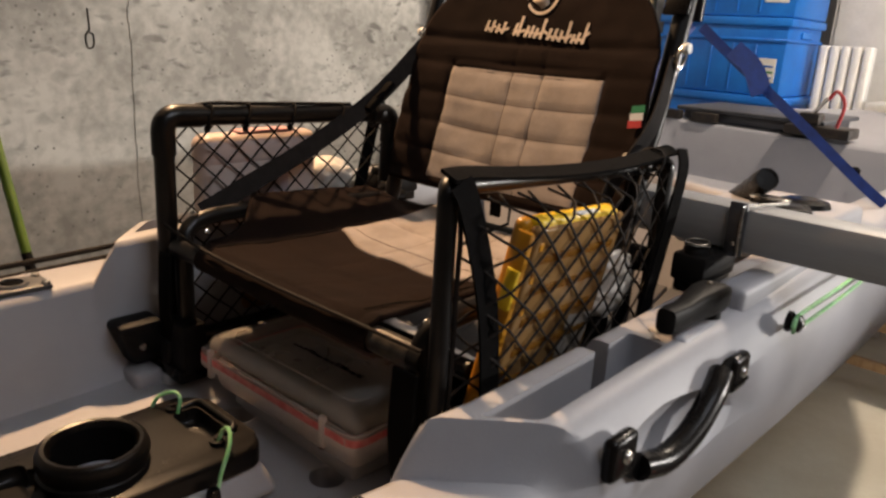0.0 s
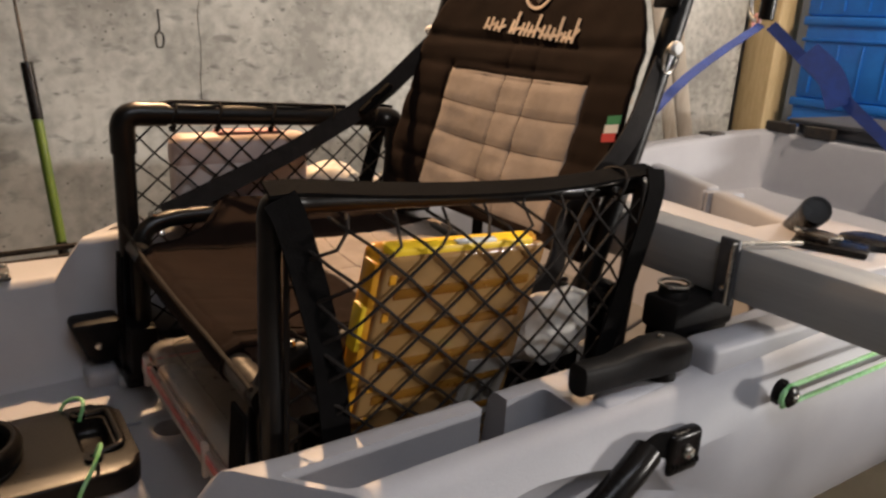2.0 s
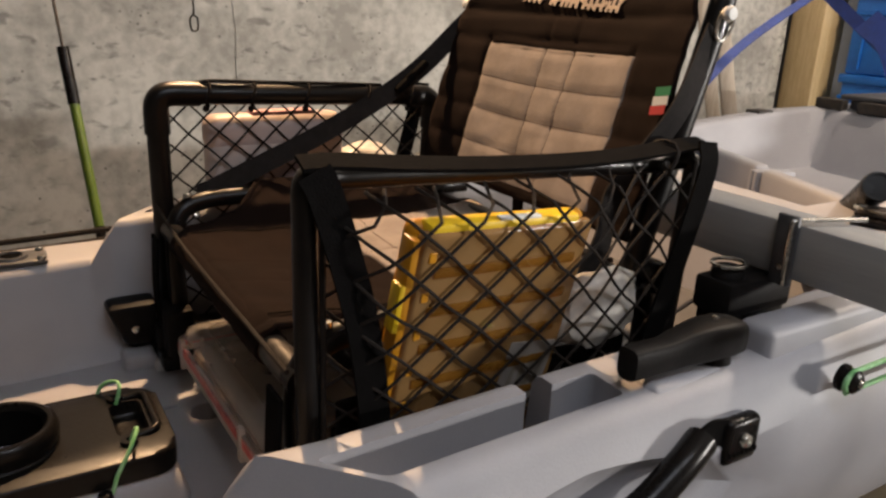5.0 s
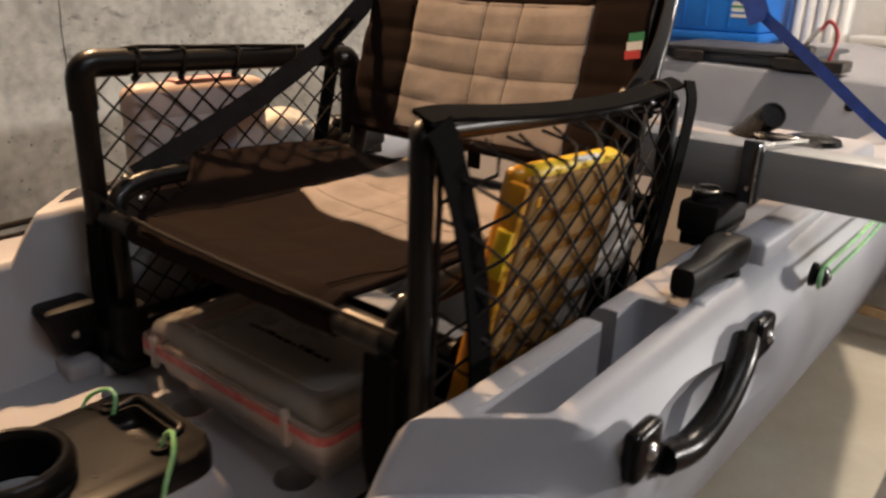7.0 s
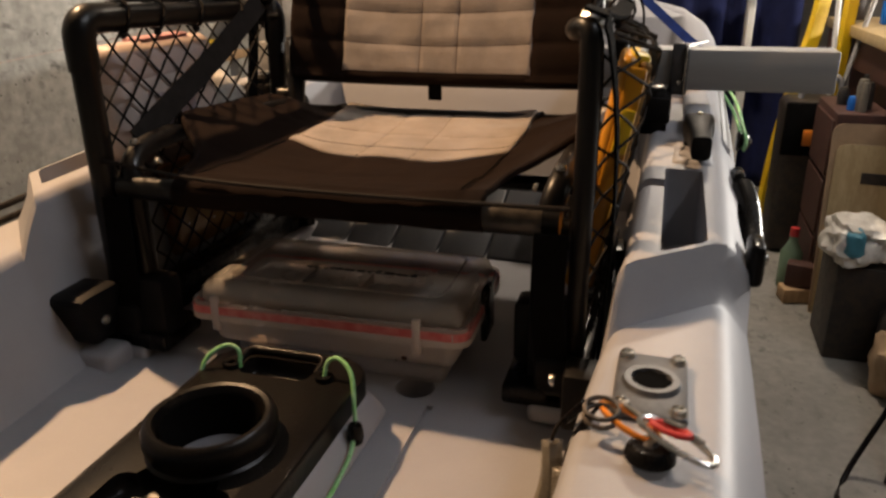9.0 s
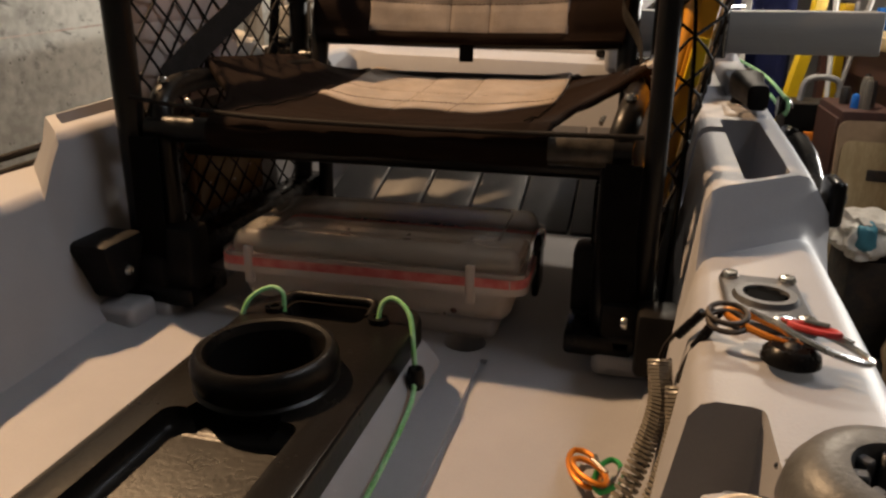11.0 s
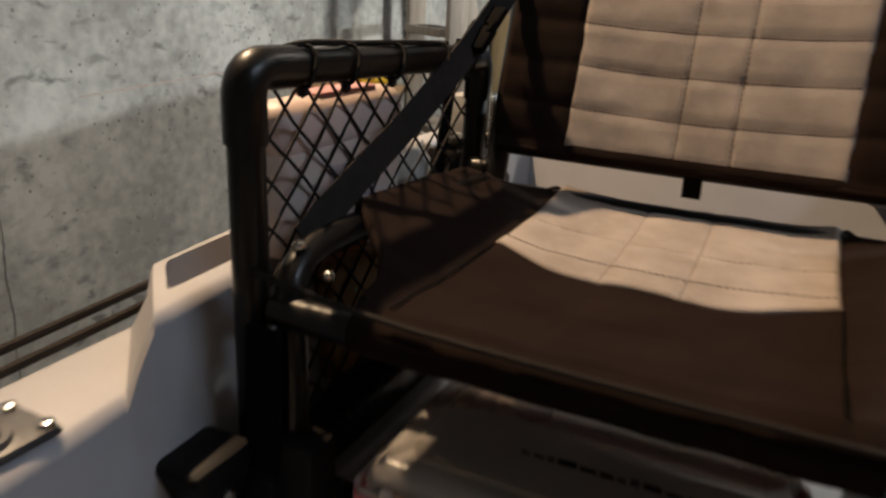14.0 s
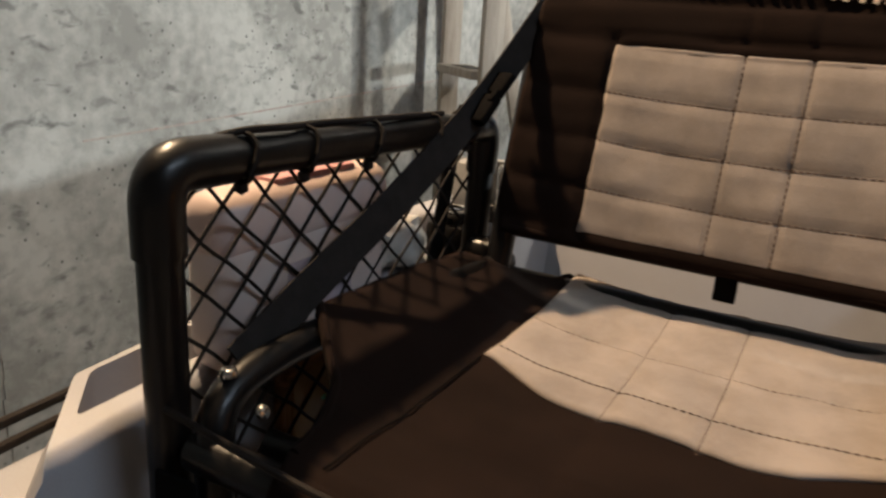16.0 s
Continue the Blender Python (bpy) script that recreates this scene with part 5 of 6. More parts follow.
# ---- beam across the stern with its fittings ----
beam = thing("aluminium_beam", (0.12, 0.56, 0.905), "square aluminium beam lying across the gunwales", "beam")
bm = rbox((-0.365, 0.527, 0.905), (0.606, 0.588, 0.968), 0.003, 2)
tube_ob = part("profile", bm, ALU, beam)
carve(tube_ob, [rbox((0.55, 0.531, 0.909), (0.7, 0.584, 0.964), 0)])
part("end_plug", rbox((0.590, 0.5315, 0.9095), (0.598, 0.5835, 0.9635), 0.001, 1), BLACK_PL, beam)
for x in (-0.30, 0.378):
    c = part("beam_clip", rbox((x - 0.013, 0.519, 0.898), (x + 0.013, 0.5255, 0.978), 0.002, 2), PLATE, beam, "bent steel beam clip")
    part("rod", tube(rounded([(x + 0.008, 0.516, 0.900), (x + 0.008, 0.516, 0.974), (x + 0.040, 0.60, 0.974)], 0.006, 4), 0.0026, 8), STEEL, c)
    bolt((x, 0.5195, 0.918), 0.0045, c, Matrix.Rotation(radians(90), 4, "X"))
    block = part("clamp_block", rbox((x - 0.060, 0.455, 0.862), (x - 0.008, 0.565, 0.903), 0.006, 2), BLACK_MATT, beam, "black cleat block under the beam")
    part("dial", lathe([(0, 0.012), (0.014, 0.012), (0.018, 0.008), (0.019, 0), (0, 0)], (x - 0.034, 0.478, 0.903), 22), BLACK_MATT, block)
    part("wire", tube([Vector((x - 0.034 + 0.018 * math.cos(a), 0.478 + 0.02 * math.sin(a), 0.918)) for a in [q * math.pi / 8 for q in range(16)]], 0.0022, 8, close=True), STEEL, block)
    part("foot", rbox((x - 0.055, 0.46, 0.845), (x - 0.012, 0.56, 0.864), 0.003, 2), BLACK_PL, block)
rh = thing("rod_holder", (0.18, 0.95, 0.86), "black tubular rod holder leaning on the rear deck", "rod holder")
d = Vector((0.325 - 0.205, 0.805 - 0.935, 0.997 - 0.905)).normalized()
q = d.to_track_quat("Z", "Y").to_matrix().to_4x4()
part("barrel", lathe([(0.0, 0), (0.020, 0), (0.0205, 0.10), (0.0215, 0.15), (0.022, 0.168), (0.0205, 0.173), (0.017, 0.173), (0.0165, 0.170), (0, 0.170)], (0.200, 0.94, 0.888), 28, q), BLACK_PL, rh)
part("base", rbox((0.17, 0.91, 0.862), (0.235, 0.965, 0.895), 0.008, 2), BLACK_PL, rh)
cl = thing("black_cleat", (0.33, 0.84, 0.918), "black cam cleat with steel clips on the rear deck", "cleat")
part("plate", rbox((0.285, 0.79, 0.918), (0.385, 0.86, 0.928), 0.004, 2, Matrix.Translation((0.335, 0.825, 0)) @ Matrix.Rotation(0.4, 4, "Z") @ Matrix.Translation((-0.335, -0.825, 0))), BLACK_PL, cl)
part("cam", lathe([(0, 0.012), (0.030, 0.012), (0.042, 0.008), (0.046, 0), (0, 0)], (0.350, 0.905, 0.919), 28), BLACK_PL, cl, "flat round black cam")
part("clip", tube([Vector((0.318 + 0.034 * math.cos(a), 0.818 + 0.016 * math.sin(a), 0.936)) for a in [k * math.pi / 8 for k in range(16)]], 0.003, 8, close=True), STEEL, cl, "bright steel clip")
part("lever", rbox((0.295, 0.80, 0.928), (0.345, 0.84, 0.938), 0.004, 2), IRON, cl)

# hoist sling from the ceiling
sl = thing("hoist_sling", (0.03, 1.03, 1.23), "blue webbing hoist sling hanging from a black strap", "sling")
part("hanger", band([(0.03, 1.03, 2.49), (0.032, 1.03, 1.6), (0.03, 1.03, 1.235)], 0.026, 0.004, up=(0.7, -0.7, 0)), WEBBING, sl, "black hanging strap")
part("sleeve", tube([(0.032, 1.03, 1.30), (0.03, 1.03, 1.238)], 0.014, 12), BLACK_PL, sl)
part("blue_strap", band(smooth_path([(0.05, 1.02, 1.226), (0.15, 1.05, 1.140), (0.26, 1.08, 1.050), (0.38, 1.12, 0.945), (0.43, 1.14, 0.905)], 8), 0.020, 0.003, up=(0.3, -0.9, 0.3)), BLUE_WEB, sl, "taut blue webbing")
part("blue_strap", band(smooth_path([(0.03, 1.02, 1.226), (0.07, 0.86, 1.175), (0.12, 0.72, 1.135), (0.19, 0.56, 1.085)], 8), 0.014, 0.003, up=(0.5, -0.6, 0.6)), BLUE_WEB, sl, "twisted blue webbing")
part("flap", band(smooth_path([(0.12, 1.03, 1.185), (0.16, 1.045, 1.15), (0.185, 1.05, 1.10)], 5), 0.045, 0.002, up=(0.6, -0.6, 0.3)), BLUE_WEB, sl)
part("loop", tube([Vector((0.005 + 0.018 * math.cos(a), 1.04 - 0.018 * math.cos(a), 1.232 + 0.012 * math.sin(a))) for a in [k * math.pi / 8 for k in range(16)]], 0.004, 8, close=True), PINK, sl, "pink cord loop")
part("hook", tube(smooth_path([(-0.025, 1.06, 1.40), (-0.028, 1.06, 1.30), (-0.02, 1.055, 1.25), (0.0, 1.045, 1.235)], 6), 0.005, 10), STEEL, sl, "bright steel hook")

# ---- trestles ----


def trestle(y):
    t = thing("trestle", (0, y, 0), "pine sawhorse trestle carrying the kayak", "trestle", "trestles under the kayak")
    part("rail", rbox((-0.33, y - 0.035, 0.47), (0.33, y + 0.035, 0.541), 0.004, 2), PINE, t)
    for x, s in ((0.26, 1), (-0.26, -1)):
        for k in (-1, 1):
            a, b = Vector((x, y + 0.02 * k, 0.50)), Vector((x + 0.03 * s, y + 0.20 * k, 0.006))
            m = Matrix.Translation(a) @ (b - a).to_track_quat("Z", "X").to_matrix().to_4x4()
            part("leg", rbox((-0.02, -0.03, 0), (0.02, 0.03, (b - a).length), 0.003, 1, m), PINE, t)
    part("padding", rbox((-0.30, y - 0.04, 0.541), (0.30, y + 0.04, 0.546), 0.002, 1), CARD, t)


trestle(-1.2)

# ---- by the concrete wall ----
fr = thing("fishing_rod", (-0.616, 0.03, 0.0), "green and black fishing rod leaning on the wall", "fishing rod")


def rod_at(z):
    return Vector((-0.622 - 0.32 * z, 0.012 - 0.06 * z, z))


part("butt", tube([rod_at(0.0), rod_at(0.70)], 0.011, 12), BLACK_PL, fr)
part("blank", tube([rod_at(0.70), rod_at(0.955)], 0.0105, 12), GREEN2, fr, "olive green lower blank")
part("grip", tube([rod_at(0.95), rod_at(1.065)], 0.0125, 12), BLACK_PL, fr, "black foam grip")
part("tip", tube([rod_at(1.06), rod_at(1.89)], 0.0032, 8), IRON, fr)

GREYWOOD = surface("grey_worn_wood", (0.48, 0.42, 0.35), (0.36, 0.30, 0.24), rough=0.7, scale=7, bump=0.3, bump_scale=50, stretch=(6, 6, 0.6))
lad = thing("step_ladder", (-1.0, 1.75, 0), "worn wooden step ladder by the concrete wall", "ladder")
a, b = Vector((-1.13, 1.86, 0)), Vector((-0.87, 1.63, 0))
yaw = math.atan2(b.y - a.y, b.x - a.x)
lm = Matrix.Translation(a) @ Matrix.Rotation(yaw, 4, "Z")
span = (b - a).length
for x in (0.0, span):
    part("stile", rbox((x - 0.016, -0.03, 0), (x + 0.016, 0.03, 1.9), 0.004, 2, lm), GREYWOOD, lad)
    part("stile", rbox((x - 0.014, 0.0, 0), (x + 0.014, 0.045, 1.75), 0.004, 2, lm @ Matrix.Translation((0, 0.42, 0)) @ Matrix.Rotation(radians(13), 4, "X")), GREYWOOD, lad)
for k in range(6):
    part("tread", rbox((0.016, -0.05, 0.08 + 0.30 * k), (span - 0.016, 0.06, 0.105 + 0.30 * k), 0.004, 2, lm), GREYWOOD, lad)
for x in (0.10, 0.19):
    part("stain", rbox((x, -0.03, 1.0055), (x + 0.05, 0.03, 1.0075), 0.001, 1, lm), IRON, lad, "dark paint stain on a tread")
tool = thing("yellow_hand_tool", (-1.05, 1.38, 0.835), "yellow-handled tool lying on a wall shelf", "tool")
for a, b in (((-1.10, 1.36, 0.848), (-1.04, 1.44, 0.868)), ((-1.06, 1.40, 0.850), (-1.04, 1.55, 0.850))):
    part("handle", tube(smooth_path([a, (Vector(a) + Vector(b)) / 2 + Vector((0, 0, 0.006)), b], 4), 0.012, 10), YELLOW2, tool)
tagged(part("wall_shelf", rbox((-1.23, 1.33, 0.812), (-1.00, 1.58, 0.836), 0.004, 2), PINE), "narrow pine shelf board on the wall", "shelf")

# ---- behind the kayak ----
part("hatch_lid", rbox((-0.36, 1.80, 0.985), (0.10, 2.15, 0.998), 0.006, 2), HULL2, kayak, "flat dark grey hatch lid on the rear deck")
part("hatch_seal", rbox((-0.34, 1.82, 0.955), (0.08, 2.13, 0.986), 0.006, 2), HULL2, kayak)
mb = part("motor_bracket", rbox((0.00, 1.76, 0.955), (0.18, 1.86, 0.985), 0.006, 2), IRON, kayak, "black motor bracket on the rear deck")
part("jaw", rbox((0.03, 1.775, 0.985), (0.09, 1.83, 1.02), 0.008, 2), IRON, mb)
part("screw", rod((0.06, 1.80, 1.01), (0.10, 1.78, 1.065), 0.006), STEEL, mb)
part("pull_cord", tube(smooth_path([(0.135, 1.79, 0.98), (0.145, 1.79, 1.05), (0.12, 1.79, 1.085), (0.10, 1.79, 1.06)], 6), 0.005, 8), RED, mb, "red pull cord")
for x in (-0.37, -0.25):
    part("hatch_latch", rbox((x - 0.04, 1.770, 0.955), (x + 0.04, 1.80, 0.985), 0.004, 2), IRON, kayak, "dark hatch latch")
part("drain_plug", lathe([(0, 0.012), (0.012, 0.010), (0.014, 0), (0, 0)], (0.22, 1.735, 0.88), 14, Matrix.Rotation(radians(90), 4, "X")), BLACK_PL, kayak)
for dx in (-0.43,):
    part("well_latch", rbox((dx - 0.015, 1.52, 0.93), (dx + 0.03, 1.58, 0.955), 0.004, 2), IRON, kayak)


def crate(x, y, z, w, d, h, label):
    c = thing("crate", (x, y, z), label, "crate", "stacked blue crates")
    bm = rbox((x - w / 2, y - d / 2, z), (x + w / 2, y + d / 2, z + h), 0.010, 2)
    part("body", bm, BLUE, c)
    part("rim", rbox((x - w / 2 - 0.012, y - d / 2 - 0.012, z + h - 0.035), (x + w / 2 + 0.012, y + d / 2 + 0.012, z + h), 0.006, 2), BLUE, c)
    part("rim", rbox((x - w / 2 - 0.008, y - d / 2 - 0.008, z + h - 0.10), (x + w / 2 + 0.008, y + d / 2 + 0.008, z + h - 0.085), 0.004, 1), BLUE, c)
    part("grip", rbox((x + w / 2 - 0.01, y - 0.06, z + h - 0.08), (x + w / 2 + 0.012, y + 0.06, z + h - 0.05), 0.004, 1), BLUE, c)
    part("sticker", rbox((x + w / 2 - 0.13, y - d / 2 - 0.003, z + 0.06), (x + w / 2 - 0.03, y - d / 2 + 0.001, z + 0.16), 0.001, 1), WHITE, c, "white paper sticker")
    for k in range(3):
        part("printed_bar", rbox((x + w / 2 - 0.122, y - d / 2 - 0.0045, z + 0.075 + 0.024 * k), (x + w / 2 - 0.04, y - d / 2 - 0.002, z + 0.083 + 0.024 * k), 0, 1), LIME if k == 1 else BLUE, c)
    for k in range(5):
        part("rib", rbox((x - w / 2 + 0.05 + k * 0.1, y - d / 2 - 0.006, z + 0.02), (x - w / 2 + 0.058 + k * 0.1, y - d / 2 + 0.002, z + h - 0.11), 0.001, 1), BLUE, c)


for z, w in ((0.0, 0.60), (0.33, 0.60), (0.66, 0.58), (0.99, 0.58), (1.32, 0.60)):
    crate(-0.70, 3.05, z, w, 0.42, 0.328, "blue plastic storage crate in a stack")

shelf = thing("white_panel_heater", (-0.27, 3.15, 0.75), "white ribbed panel heater standing by the crates", "heater")
for k in range(5):
    part("column", rbox((-0.36 + 0.045 * k, 3.10, 0.45), (-0.322 + 0.045 * k, 3.17, 1.22), 0.012, 3), WHITE, shelf)
part("foot", rbox((-0.36, 3.08, 0.0), (-0.14, 3.19, 0.45), 0.006, 2), WHITE, shelf)
cab = thing("white_cupboard", (0.0, 3.6, 0), "plain white metal cupboard with a door panel", "cupboard")
part("body", rbox((-0.42, 3.42, 0.0), (0.34, 3.9, 1.95), 0.005, 2), WHITE, cab)
part("door", rbox((-0.40, 3.405, 0.05), (-0.06, 3.42, 1.9), 0.004, 2), WHITE, cab)
part("door", rbox((-0.05, 3.405, 0.05), (0.32, 3.42, 1.9), 0.004, 2), WHITE, cab)


def hanging_cloth(name, lo, hi, material, label, category, seed):
    bm = bmesh.new()
    n, m = 40, 24
    grid = [[bm.verts.new((lo[0] + (hi[0] - lo[0]) * i / n, lo[1] + 0.05 * noise.noise((i * 0.35 + seed, j * 0.05, 0)) + 0.02 * math.sin(i * 0.9 + seed), lo[2] + (hi[2] - lo[2]) * j / m)) for j in range(m + 1)] for i in range(n + 1)]
    for i in range(n):
        for j in range(m):
            bm.faces.new((grid[i][j], grid[i + 1][j], grid[i + 1][j + 1], grid[i][j + 1]))
    ob = part(name, bm, material, smooth=80)
    ob.modifiers.new("thickness", "SOLIDIFY").thickness = 0.012
    return tagged(ob, label, category)


hanging_cloth("dust_sheet", (0.0, 3.32, 0.0), (0.94, 3.32, 1.85), NAVY, "dark navy cloth hanging in folds", "cloth", 2)

# ---- workbench corner ----
bench = thing("workbench", (1.55, 2.2, 0), "cluttered workbench with a pale worn top", "workbench")
part("top", rbox((1.06, 1.45, 0.80), (2.1, 3.3, 0.845), 0.005, 2), PALE, bench)
for x, y in ((1.10, 1.52), (2.05, 1.52), (1.10, 3.2), (2.05, 3.2)):
    part("leg", rbox((x - 0.035, y - 0.035, 0), (x + 0.035, y + 0.035, 0.80), 0.004, 1), DARKWOOD, bench)
part("apron", rbox((1.085, 1.5, 0.68), (1.11, 3.25, 0.80), 0.003, 1), DARKWOOD, bench)
part("side_board", rbox((1.115, 1.9, 0.12), (1.14, 2.9, 0.68), 0.003, 1), DARKWOOD, bench, "dark red-brown board")
part("shelf", rbox((1.10, 1.5, 0.10), (2.05, 3.2, 0.13), 0.003, 1), DARKWOOD, bench)

hose = thing("yellow_stand", (0.95, 2.72, 0), "tall bright yellow curved plastic stand", "stand")
part("rail", band(smooth_path([(0.80, 2.60, 0.0), (0.83, 2.62, 0.35), (0.87, 2.66, 0.62), (0.93, 2.72, 0.90), (0.96, 2.74, 1.35)], 8), 0.055, 0.03, up=(0.5, -0.85, 0)), YELLOW2, hose)
part("rail", band(smooth_path([(1.02, 2.78, 0.0), (1.04, 2.78, 0.45), (1.05, 2.78, 0.95)], 6), 0.045, 0.03, up=(0.5, -0.85, 0)), YELLOW2, hose)
part("foot", rbox((0.75, 2.55, 0.0), (1.10, 2.85, 0.03), 0.006, 2), IRON, hose)
dark = thing("black_case", (0.98, 2.35, 0), "black fabric tool case standing on the floor", "case")
part("body", rbox((0.80, 2.32, 0.0), (1.06, 2.55, 0.60), 0.03, 3), IRON, dark)
part("flap", rbox((0.80, 2.308, 0.40), (1.06, 2.325, 0.60), 0.006, 2), WEBBING, dark)
part("tag", rbox((0.87, 2.300, 0.44), (0.94, 2.318, 0.50), 0.004, 2), surface("orange_plastic", (0.75, 0.22, 0.02), rough=0.4), dark, "orange tag")
part("handle", tube(smooth_path([(0.86, 2.42, 0.60), (0.88, 2.42, 0.68), (0.98, 2.42, 0.68), (1.0, 2.42, 0.60)], 6), 0.012, 10), ALU, dark)
for k, (a, b, mt) in enumerate((((0.90, 2.5, 0.0), (1.18, 2.75, 1.25), ALU), ((1.0, 2.45, 0.0), (0.96, 2.6, 1.1), WHITE), ((1.22, 2.0, 0.846), (1.05, 2.9, 1.35), WHITE), ((1.15, 2.2, 0.846), (1.35, 2.9, 1.3), ALU))):
    tagged(part("metal_pole", rod(a, b, 0.010), mt), "pale metal pole leaning among the tools", "pole", "poles by the bench")
rnd = random.Random(21)
for k in range(26):
    x, y = rnd.uniform(1.10, 1.9), rnd.uniform(1.55, 3.1)
    w, d2, h2 = rnd.uniform(0.03, 0.10), rnd.uniform(0.03, 0.10), rnd.uniform(0.03, 0.16)
    mt = (RED, WHITE, CARD, IRON, YELLOW2, BLUE, PINK, CREAM, COIL)[k % 9]
    if k % 3 == 0:
        o = part("tin", lathe([(0, 0), (w * 0.5, 0), (w * 0.5, h2), (w * 0.45, h2 + 0.004), (0, h2 + 0.004)], (x, y, 0.846), 18), mt)
        tagged(o, "small used tin on the workbench", "tin", "clutter on the bench")
    else:
        o = part("carton", rbox((-w / 2, -d2 / 2, 0), (w / 2, d2 / 2, h2), 0.004, 2, Matrix.Translation((x, y, 0.846)) @ Matrix.Rotation(rnd.uniform(0, 3), 4, "Z")), mt)
        tagged(o, "small worn carton on the workbench", "carton", "clutter on the bench")
tagged(part("plastic_tray", rbox((1.10, 2.05, 0.846), (1.36, 2.22, 0.885), 0.008, 2), RED), "bright red plastic tray on the workbench", "tray")



def leaning_sheet(name, x, y, w, h2, yaw, material, label, category):
    """A thin stiff sheet with rounded top corners, its foot on the floor, leaning back."""
    bm = bmesh.new()
    r = 0.03
    way = [(-w / 2, 0), (w / 2, 0)] + [(w / 2 - r + r * math.cos(radians(18 * k)), h2 - r + r * math.sin(radians(18 * k))) for k in range(6)] + [(-w / 2 + r - r * math.sin(radians(18 * k)), h2 - r + r * math.cos(radians(18 * k))) for k in range(6)]
    front, rear = ([bm.verts.new((px, dy, pz)) for px, pz in way] for dy in (0.0, 0.006))
    bm.faces.new(front)
    bm.faces.new(rear[::-1])
    for k in range(len(way)):
        bm.faces.new((front[k], rear[k], rear[(k + 1) % len(way)], front[(k + 1) % len(way)]))
    bm.transform(Matrix.Translation((x, y, 0.001)) @ Matrix.Rotation(radians(yaw), 4, "Z") @ Matrix.Rotation(radians(-7), 4, "X"))
    return tagged(part(name, bm, material), label, category)


leaning_sheet("cardboard_sheet", 1.00, 1.770, 0.24, 0.62, 3, CARD, "brown cardboard sheet leaning on the drawer unit", "cardboard")
sheet = leaning_sheet("pale_board", 0.985, 1.745, 0.20, 0.56, -6, PALE, "pale thin board with a dark slot leaning on cardboard", "board")
part("dark_slot", rbox((-0.02, -0.004, 0.44), (0.08, 0.001, 0.475), 0.001, 1, Matrix.Translation((0.985, 1.745, 0.001)) @ Matrix.Rotation(radians(-6), 4, "Z") @ Matrix.Rotation(radians(-7), 4, "X")), IRON, sheet, "black slot")
tagged(part("dark_carton", rbox((0.87, 1.44, 0.0), (1.05, 1.66, 0.29), 0.008, 2), IRON), "dark dented carton on the floor", "carton")
sack = tagged(part("white_sack", lumpy((0.84, 1.42, 0.288), (1.02, 1.64, 0.41), 77, 0.35, 4), FOIL), "white and blue plastic sack on a dark carton", "sack")
part("blue_print", lumpy((0.872, 1.412, 0.31), (0.93, 1.50, 0.404), 78, 0.2, 3), surface("teal_print", (0.05, 0.22, 0.30), rough=0.5, scale=20), sack, "blue printed patch")
tagged(part("wood_block", rbox((-0.06, -0.035, 0), (0.06, 0.035, 0.05), 0.004, 2, Matrix.Translation((0.86, 1.86, 0)) @ Matrix.Rotation(0.2, 4, "Z")), PINE), "short pine block on the floor", "wood block", "blocks on the floor")
tagged(part("wood_block", rbox((-0.05, -0.03, 0), (0.05, 0.03, 0.08), 0.004, 2, Matrix.Translation((0.865, 1.87, 0.051)) @ Matrix.Rotation(-0.25, 4, "Z")), DARKWOOD), "dark red-brown block on a pine block", "wood block", "blocks on the floor")
for k in range(4):
    lo = (0.95 + 0.04 * (k % 2), 1.02 + 0.10 * k, 0.0)
    tagged(part("plastic_bag", lumpy(lo, (lo[0] + 0.14, lo[1] + 0.13, 0.16 + 0.05 * (k % 2)), 30 + k, 0.3), (COIL, IRON, CARD, IRON)[k]), "crumpled dark bag of odds and ends on the floor", "bag", "bags on the floor")
bot = thing("spray_bottle", (0.86, 1.98, 0), "clear green spray bottle with a red cap", "bottle")
part("body", lathe([(0, 0), (0.035, 0), (0.037, 0.02), (0.037, 0.13), (0.016, 0.17), (0.014, 0.19), (0, 0.19)], (0.84, 1.98, 0.0), 20), see_through("green_clear", (0.25, 0.36, 0.25), 0.35), bot)
part("cap", lathe([(0, 0), (0.016, 0), (0.015, 0.03), (0, 0.03)], (0.84, 1.98, 0.19), 16), RED, bot)
can = thing("fuel_can", (1.06, 0.80, 0), "red plastic fuel can on the floor", "can")
part("body", rbox((0.99, 0.74, 0.0), (1.20, 0.98, 0.25), 0.03, 4), RED, can)
part("cap", lathe([(0, 0), (0.03, 0), (0.03, 0.04), (0, 0.04)], (1.05, 0.82, 0.25), 18), WHITE, can)
part("handle", tube(smooth_path([(1.10, 0.78, 0.24), (1.11, 0.80, 0.30), (1.11, 0.92, 0.30), (1.10, 0.95, 0.24)], 6), 0.012, 10), RED, can)
tri = thing("tripod_stand", (0.98, 1.02, 0), "black folding tripod stand beside the bench", "tripod")
for a, b in (((0.92, 0.86, 0.0), (1.05, 1.06, 0.75)), ((1.18, 1.02, 0.0), (1.06, 1.08, 0.75)), ((0.98, 1.30, 0.0), (1.05, 1.10, 0.75))):
    part("leg", rod(a, b, 0.014), IRON, tri)
part("column", rod((1.055, 1.08, 0.5), (1.055, 1.08, 0.95), 0.014), IRON, tri)
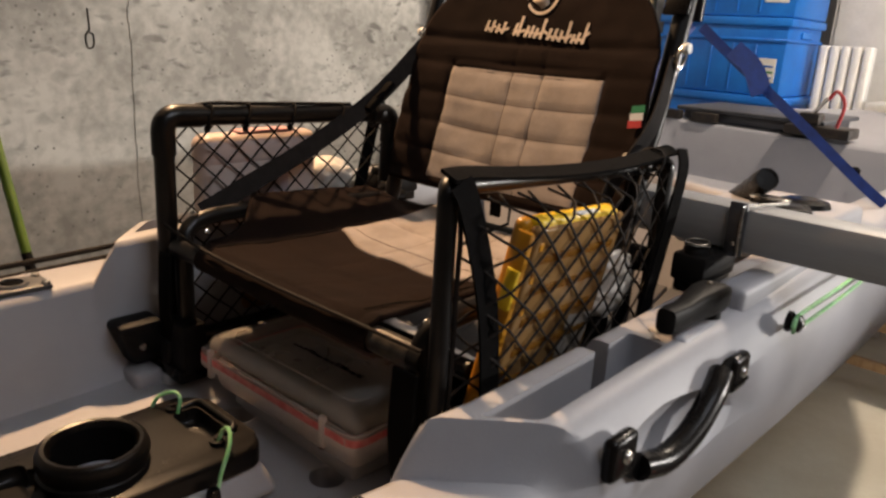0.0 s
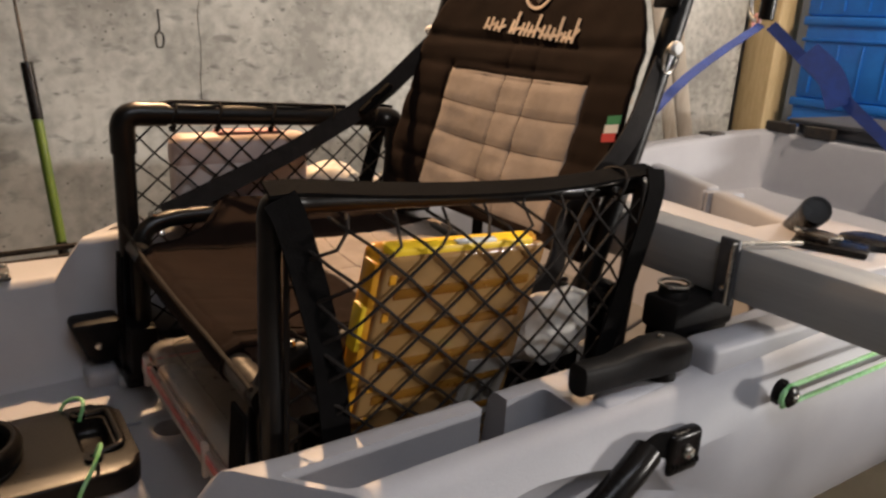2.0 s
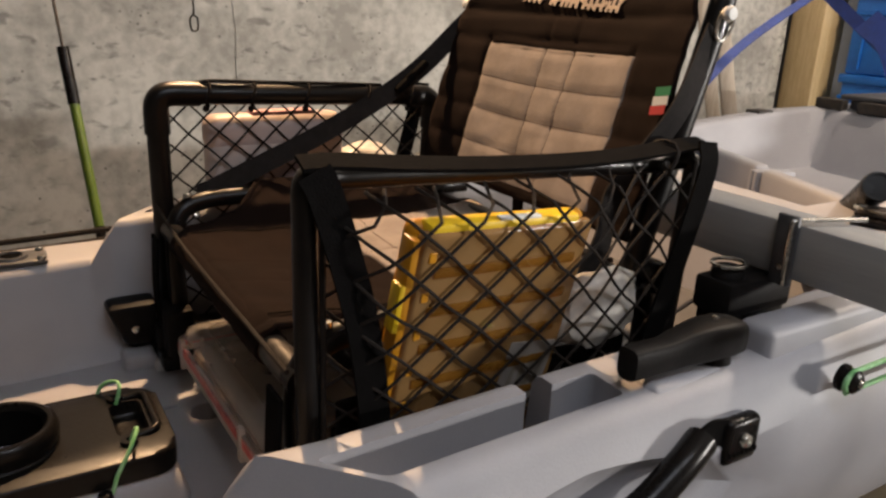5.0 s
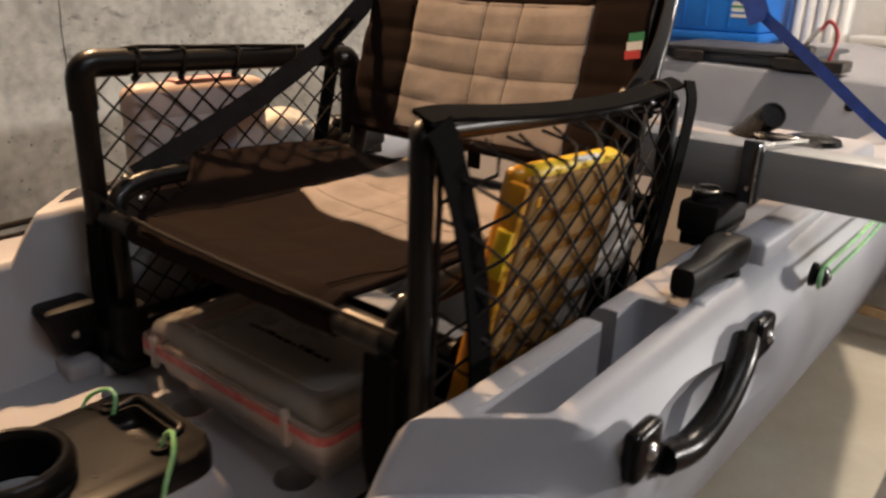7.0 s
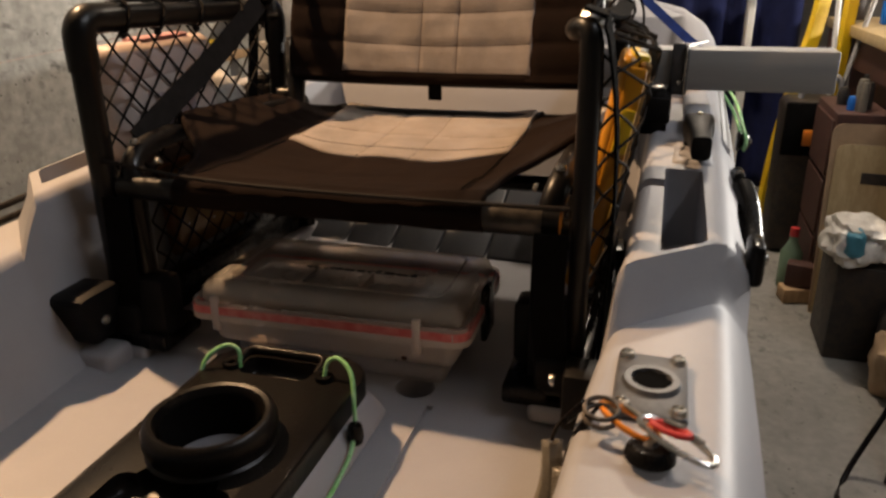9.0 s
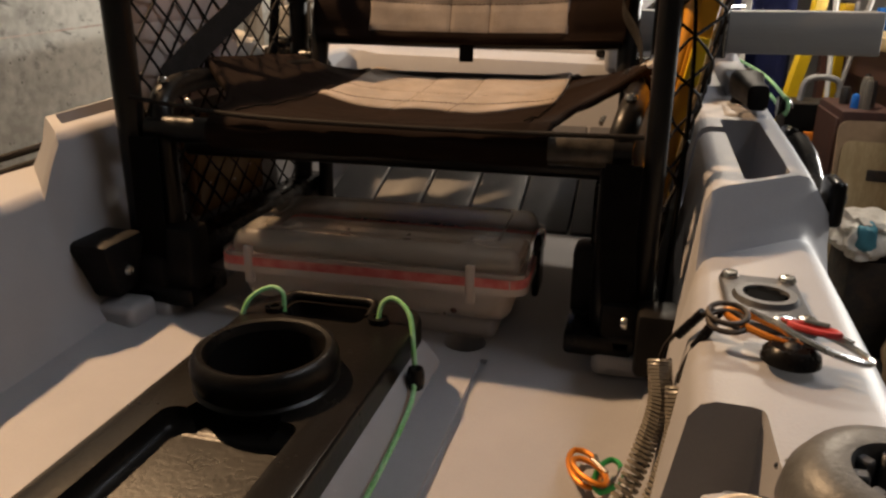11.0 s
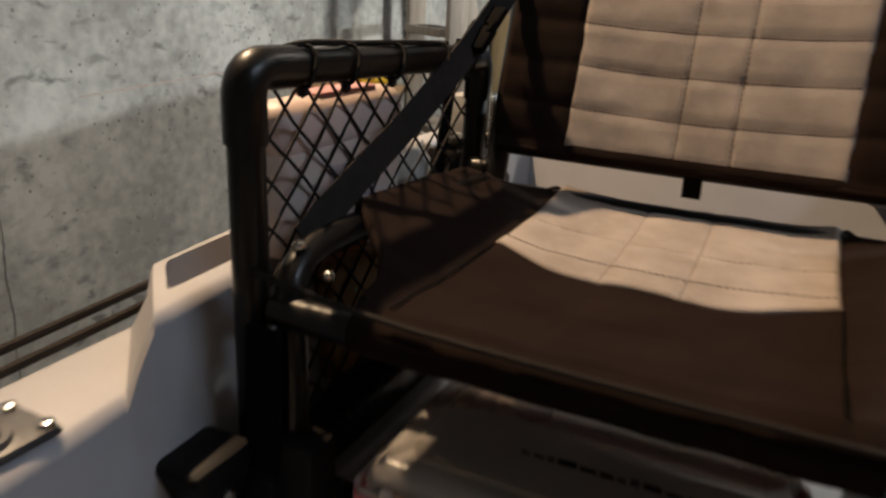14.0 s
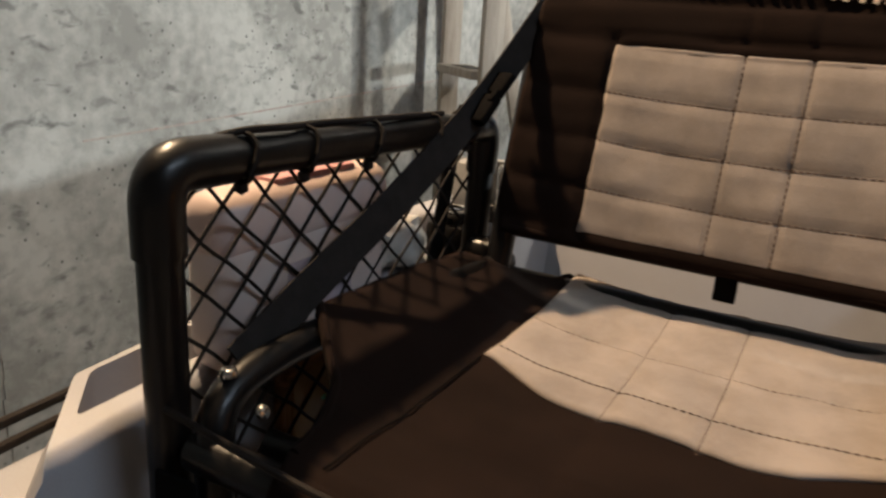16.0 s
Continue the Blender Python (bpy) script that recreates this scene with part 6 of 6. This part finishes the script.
cab2 = tagged(part("power_cable", tube(smooth_path([(1.05, 1.05, 0.5), (0.93, 0.95, 0.2), (0.83, 0.86, 0.008), (0.80, 0.74, 0.008), (0.90, 0.66, 0.008), (1.05, 0.70, 0.008), (1.0, 0.58, 0.008), (0.86, 0.52, 0.008), (0.82, 0.36, 0.008), (1.0, 0.2, 0.008), (1.3, 0.1, 0.008)], 8), 0.0065, 8), BLACK_PL), "black power cable looping over the floor", "cable")


def stern_table():
    """Pine table below the stern, with rungs between its legs."""
    l = thing("pine_table", (0.05, 2.6, 0), "pine table with rungs below the kayak's stern", "table")
    part("tabletop", rbox((-0.47, 2.24, 0.665), (0.56, 3.0, 0.695), 0.004, 2), PALE, l)
    for x in (-0.44, 0.49):
        for y in (2.31, 2.90):
            m = Matrix.Translation((x, y, 0)) @ Matrix.Rotation(radians(3.5 if x > 0 else -3.5), 4, "Y")
            part("leg", rbox((-0.026, -0.02, 0.006), (0.016, 0.02, 0.668), 0.003, 1, m), PINE, l)
    for z in (0.140, 0.287, 0.443, 0.60):
        part("rung", rbox((-0.43, 2.295, z - 0.018), (0.47, 2.325, z + 0.014), 0.003, 1), PINE, l)
    part("post", rbox((0.50, 2.62, 0.006), (0.545, 2.68, 0.666), 0.004, 1), PINE, l)


stern_table()
tagged(part("white_rag", lumpy((0.30, 2.55, 0.694), (0.50, 2.72, 0.745), 51, 0.5, 4), FOIL), "crumpled white rag on the pine table", "rag")
tagged(part("yellow_box", rbox((0.33, 2.82, 0.695), (0.48, 2.95, 0.80), 0.015, 3), YELLOW2), "bright yellow plastic box on the pine table", "box")
pl = thing("pliers", (0.45, 2.40, 0.697), "pliers with red grips on the pine table", "pliers")
for s in (-1, 1):
    part("grip", tube(smooth_path([(0.46, 2.36 + 0.004 * s, 0.703), (0.50, 2.35 + 0.02 * s, 0.703), (0.55, 2.345 + 0.022 * s, 0.703)], 5), 0.006, 8), RED, pl, "red grip")
    part("jaw", tube([(0.46, 2.36 + 0.004 * s, 0.703), (0.40, 2.375 + 0.006 * s, 0.703)], 0.006, 8), IRON, pl)
tagged(part("yellow_clamp", tube(smooth_path([(0.40, 2.47, 0.704), (0.44, 2.46, 0.715), (0.48, 2.47, 0.704), (0.51, 2.45, 0.704)], 5), 0.009, 8), YELLOW2), "small yellow clamp on the pine table", "clamp")
wt = thing("white_side_table", (0.3, 3.1, 0), "white side table with slim legs behind the kayak", "table")
part("tabletop", rbox((-0.10, 2.98, 0.965), (0.75, 3.20, 0.998), 0.005, 2), WHITE, wt)
for x in (0.12, 0.70):
    part("leg", rbox((x - 0.014, 3.02, 0.0), (x + 0.014, 3.05, 0.966), 0.003, 1), WHITE, wt)
    part("leg", rbox((x - 0.014, 3.15, 0.0), (x + 0.014, 3.18, 0.966), 0.003, 1), WHITE, wt)
drawers = thing("drawer_unit", (0.98, 1.72, 0), "dark red-brown drawer unit by the bench", "drawers")
part("body", rbox((0.89, 1.88, 0.0), (1.05, 2.22, 0.64), 0.006, 2), DARKWOOD, drawers)
for k in range(3):
    part("drawer", rbox((0.882, 1.90, 0.03 + 0.20 * k), (0.892, 2.20, 0.215 + 0.20 * k), 0.003, 1), DARKWOOD, drawers)
for k in range(7):
    x, y = rnd.uniform(0.92, 1.02), rnd.uniform(1.91, 2.19)
    h2, r2 = rnd.uniform(0.03, 0.11), rnd.uniform(0.010, 0.024)
    tagged(part("jar", lathe([(0, 0), (r2, 0), (r2, h2 * 0.8), (r2 * 0.7, h2), (0, h2)], (x, y, 0.6405), 12), (COIL, IRON, BLUE, CREAM, IRON)[k % 5]), "small used jar on the drawer unit", "jar", "jars on the drawers")
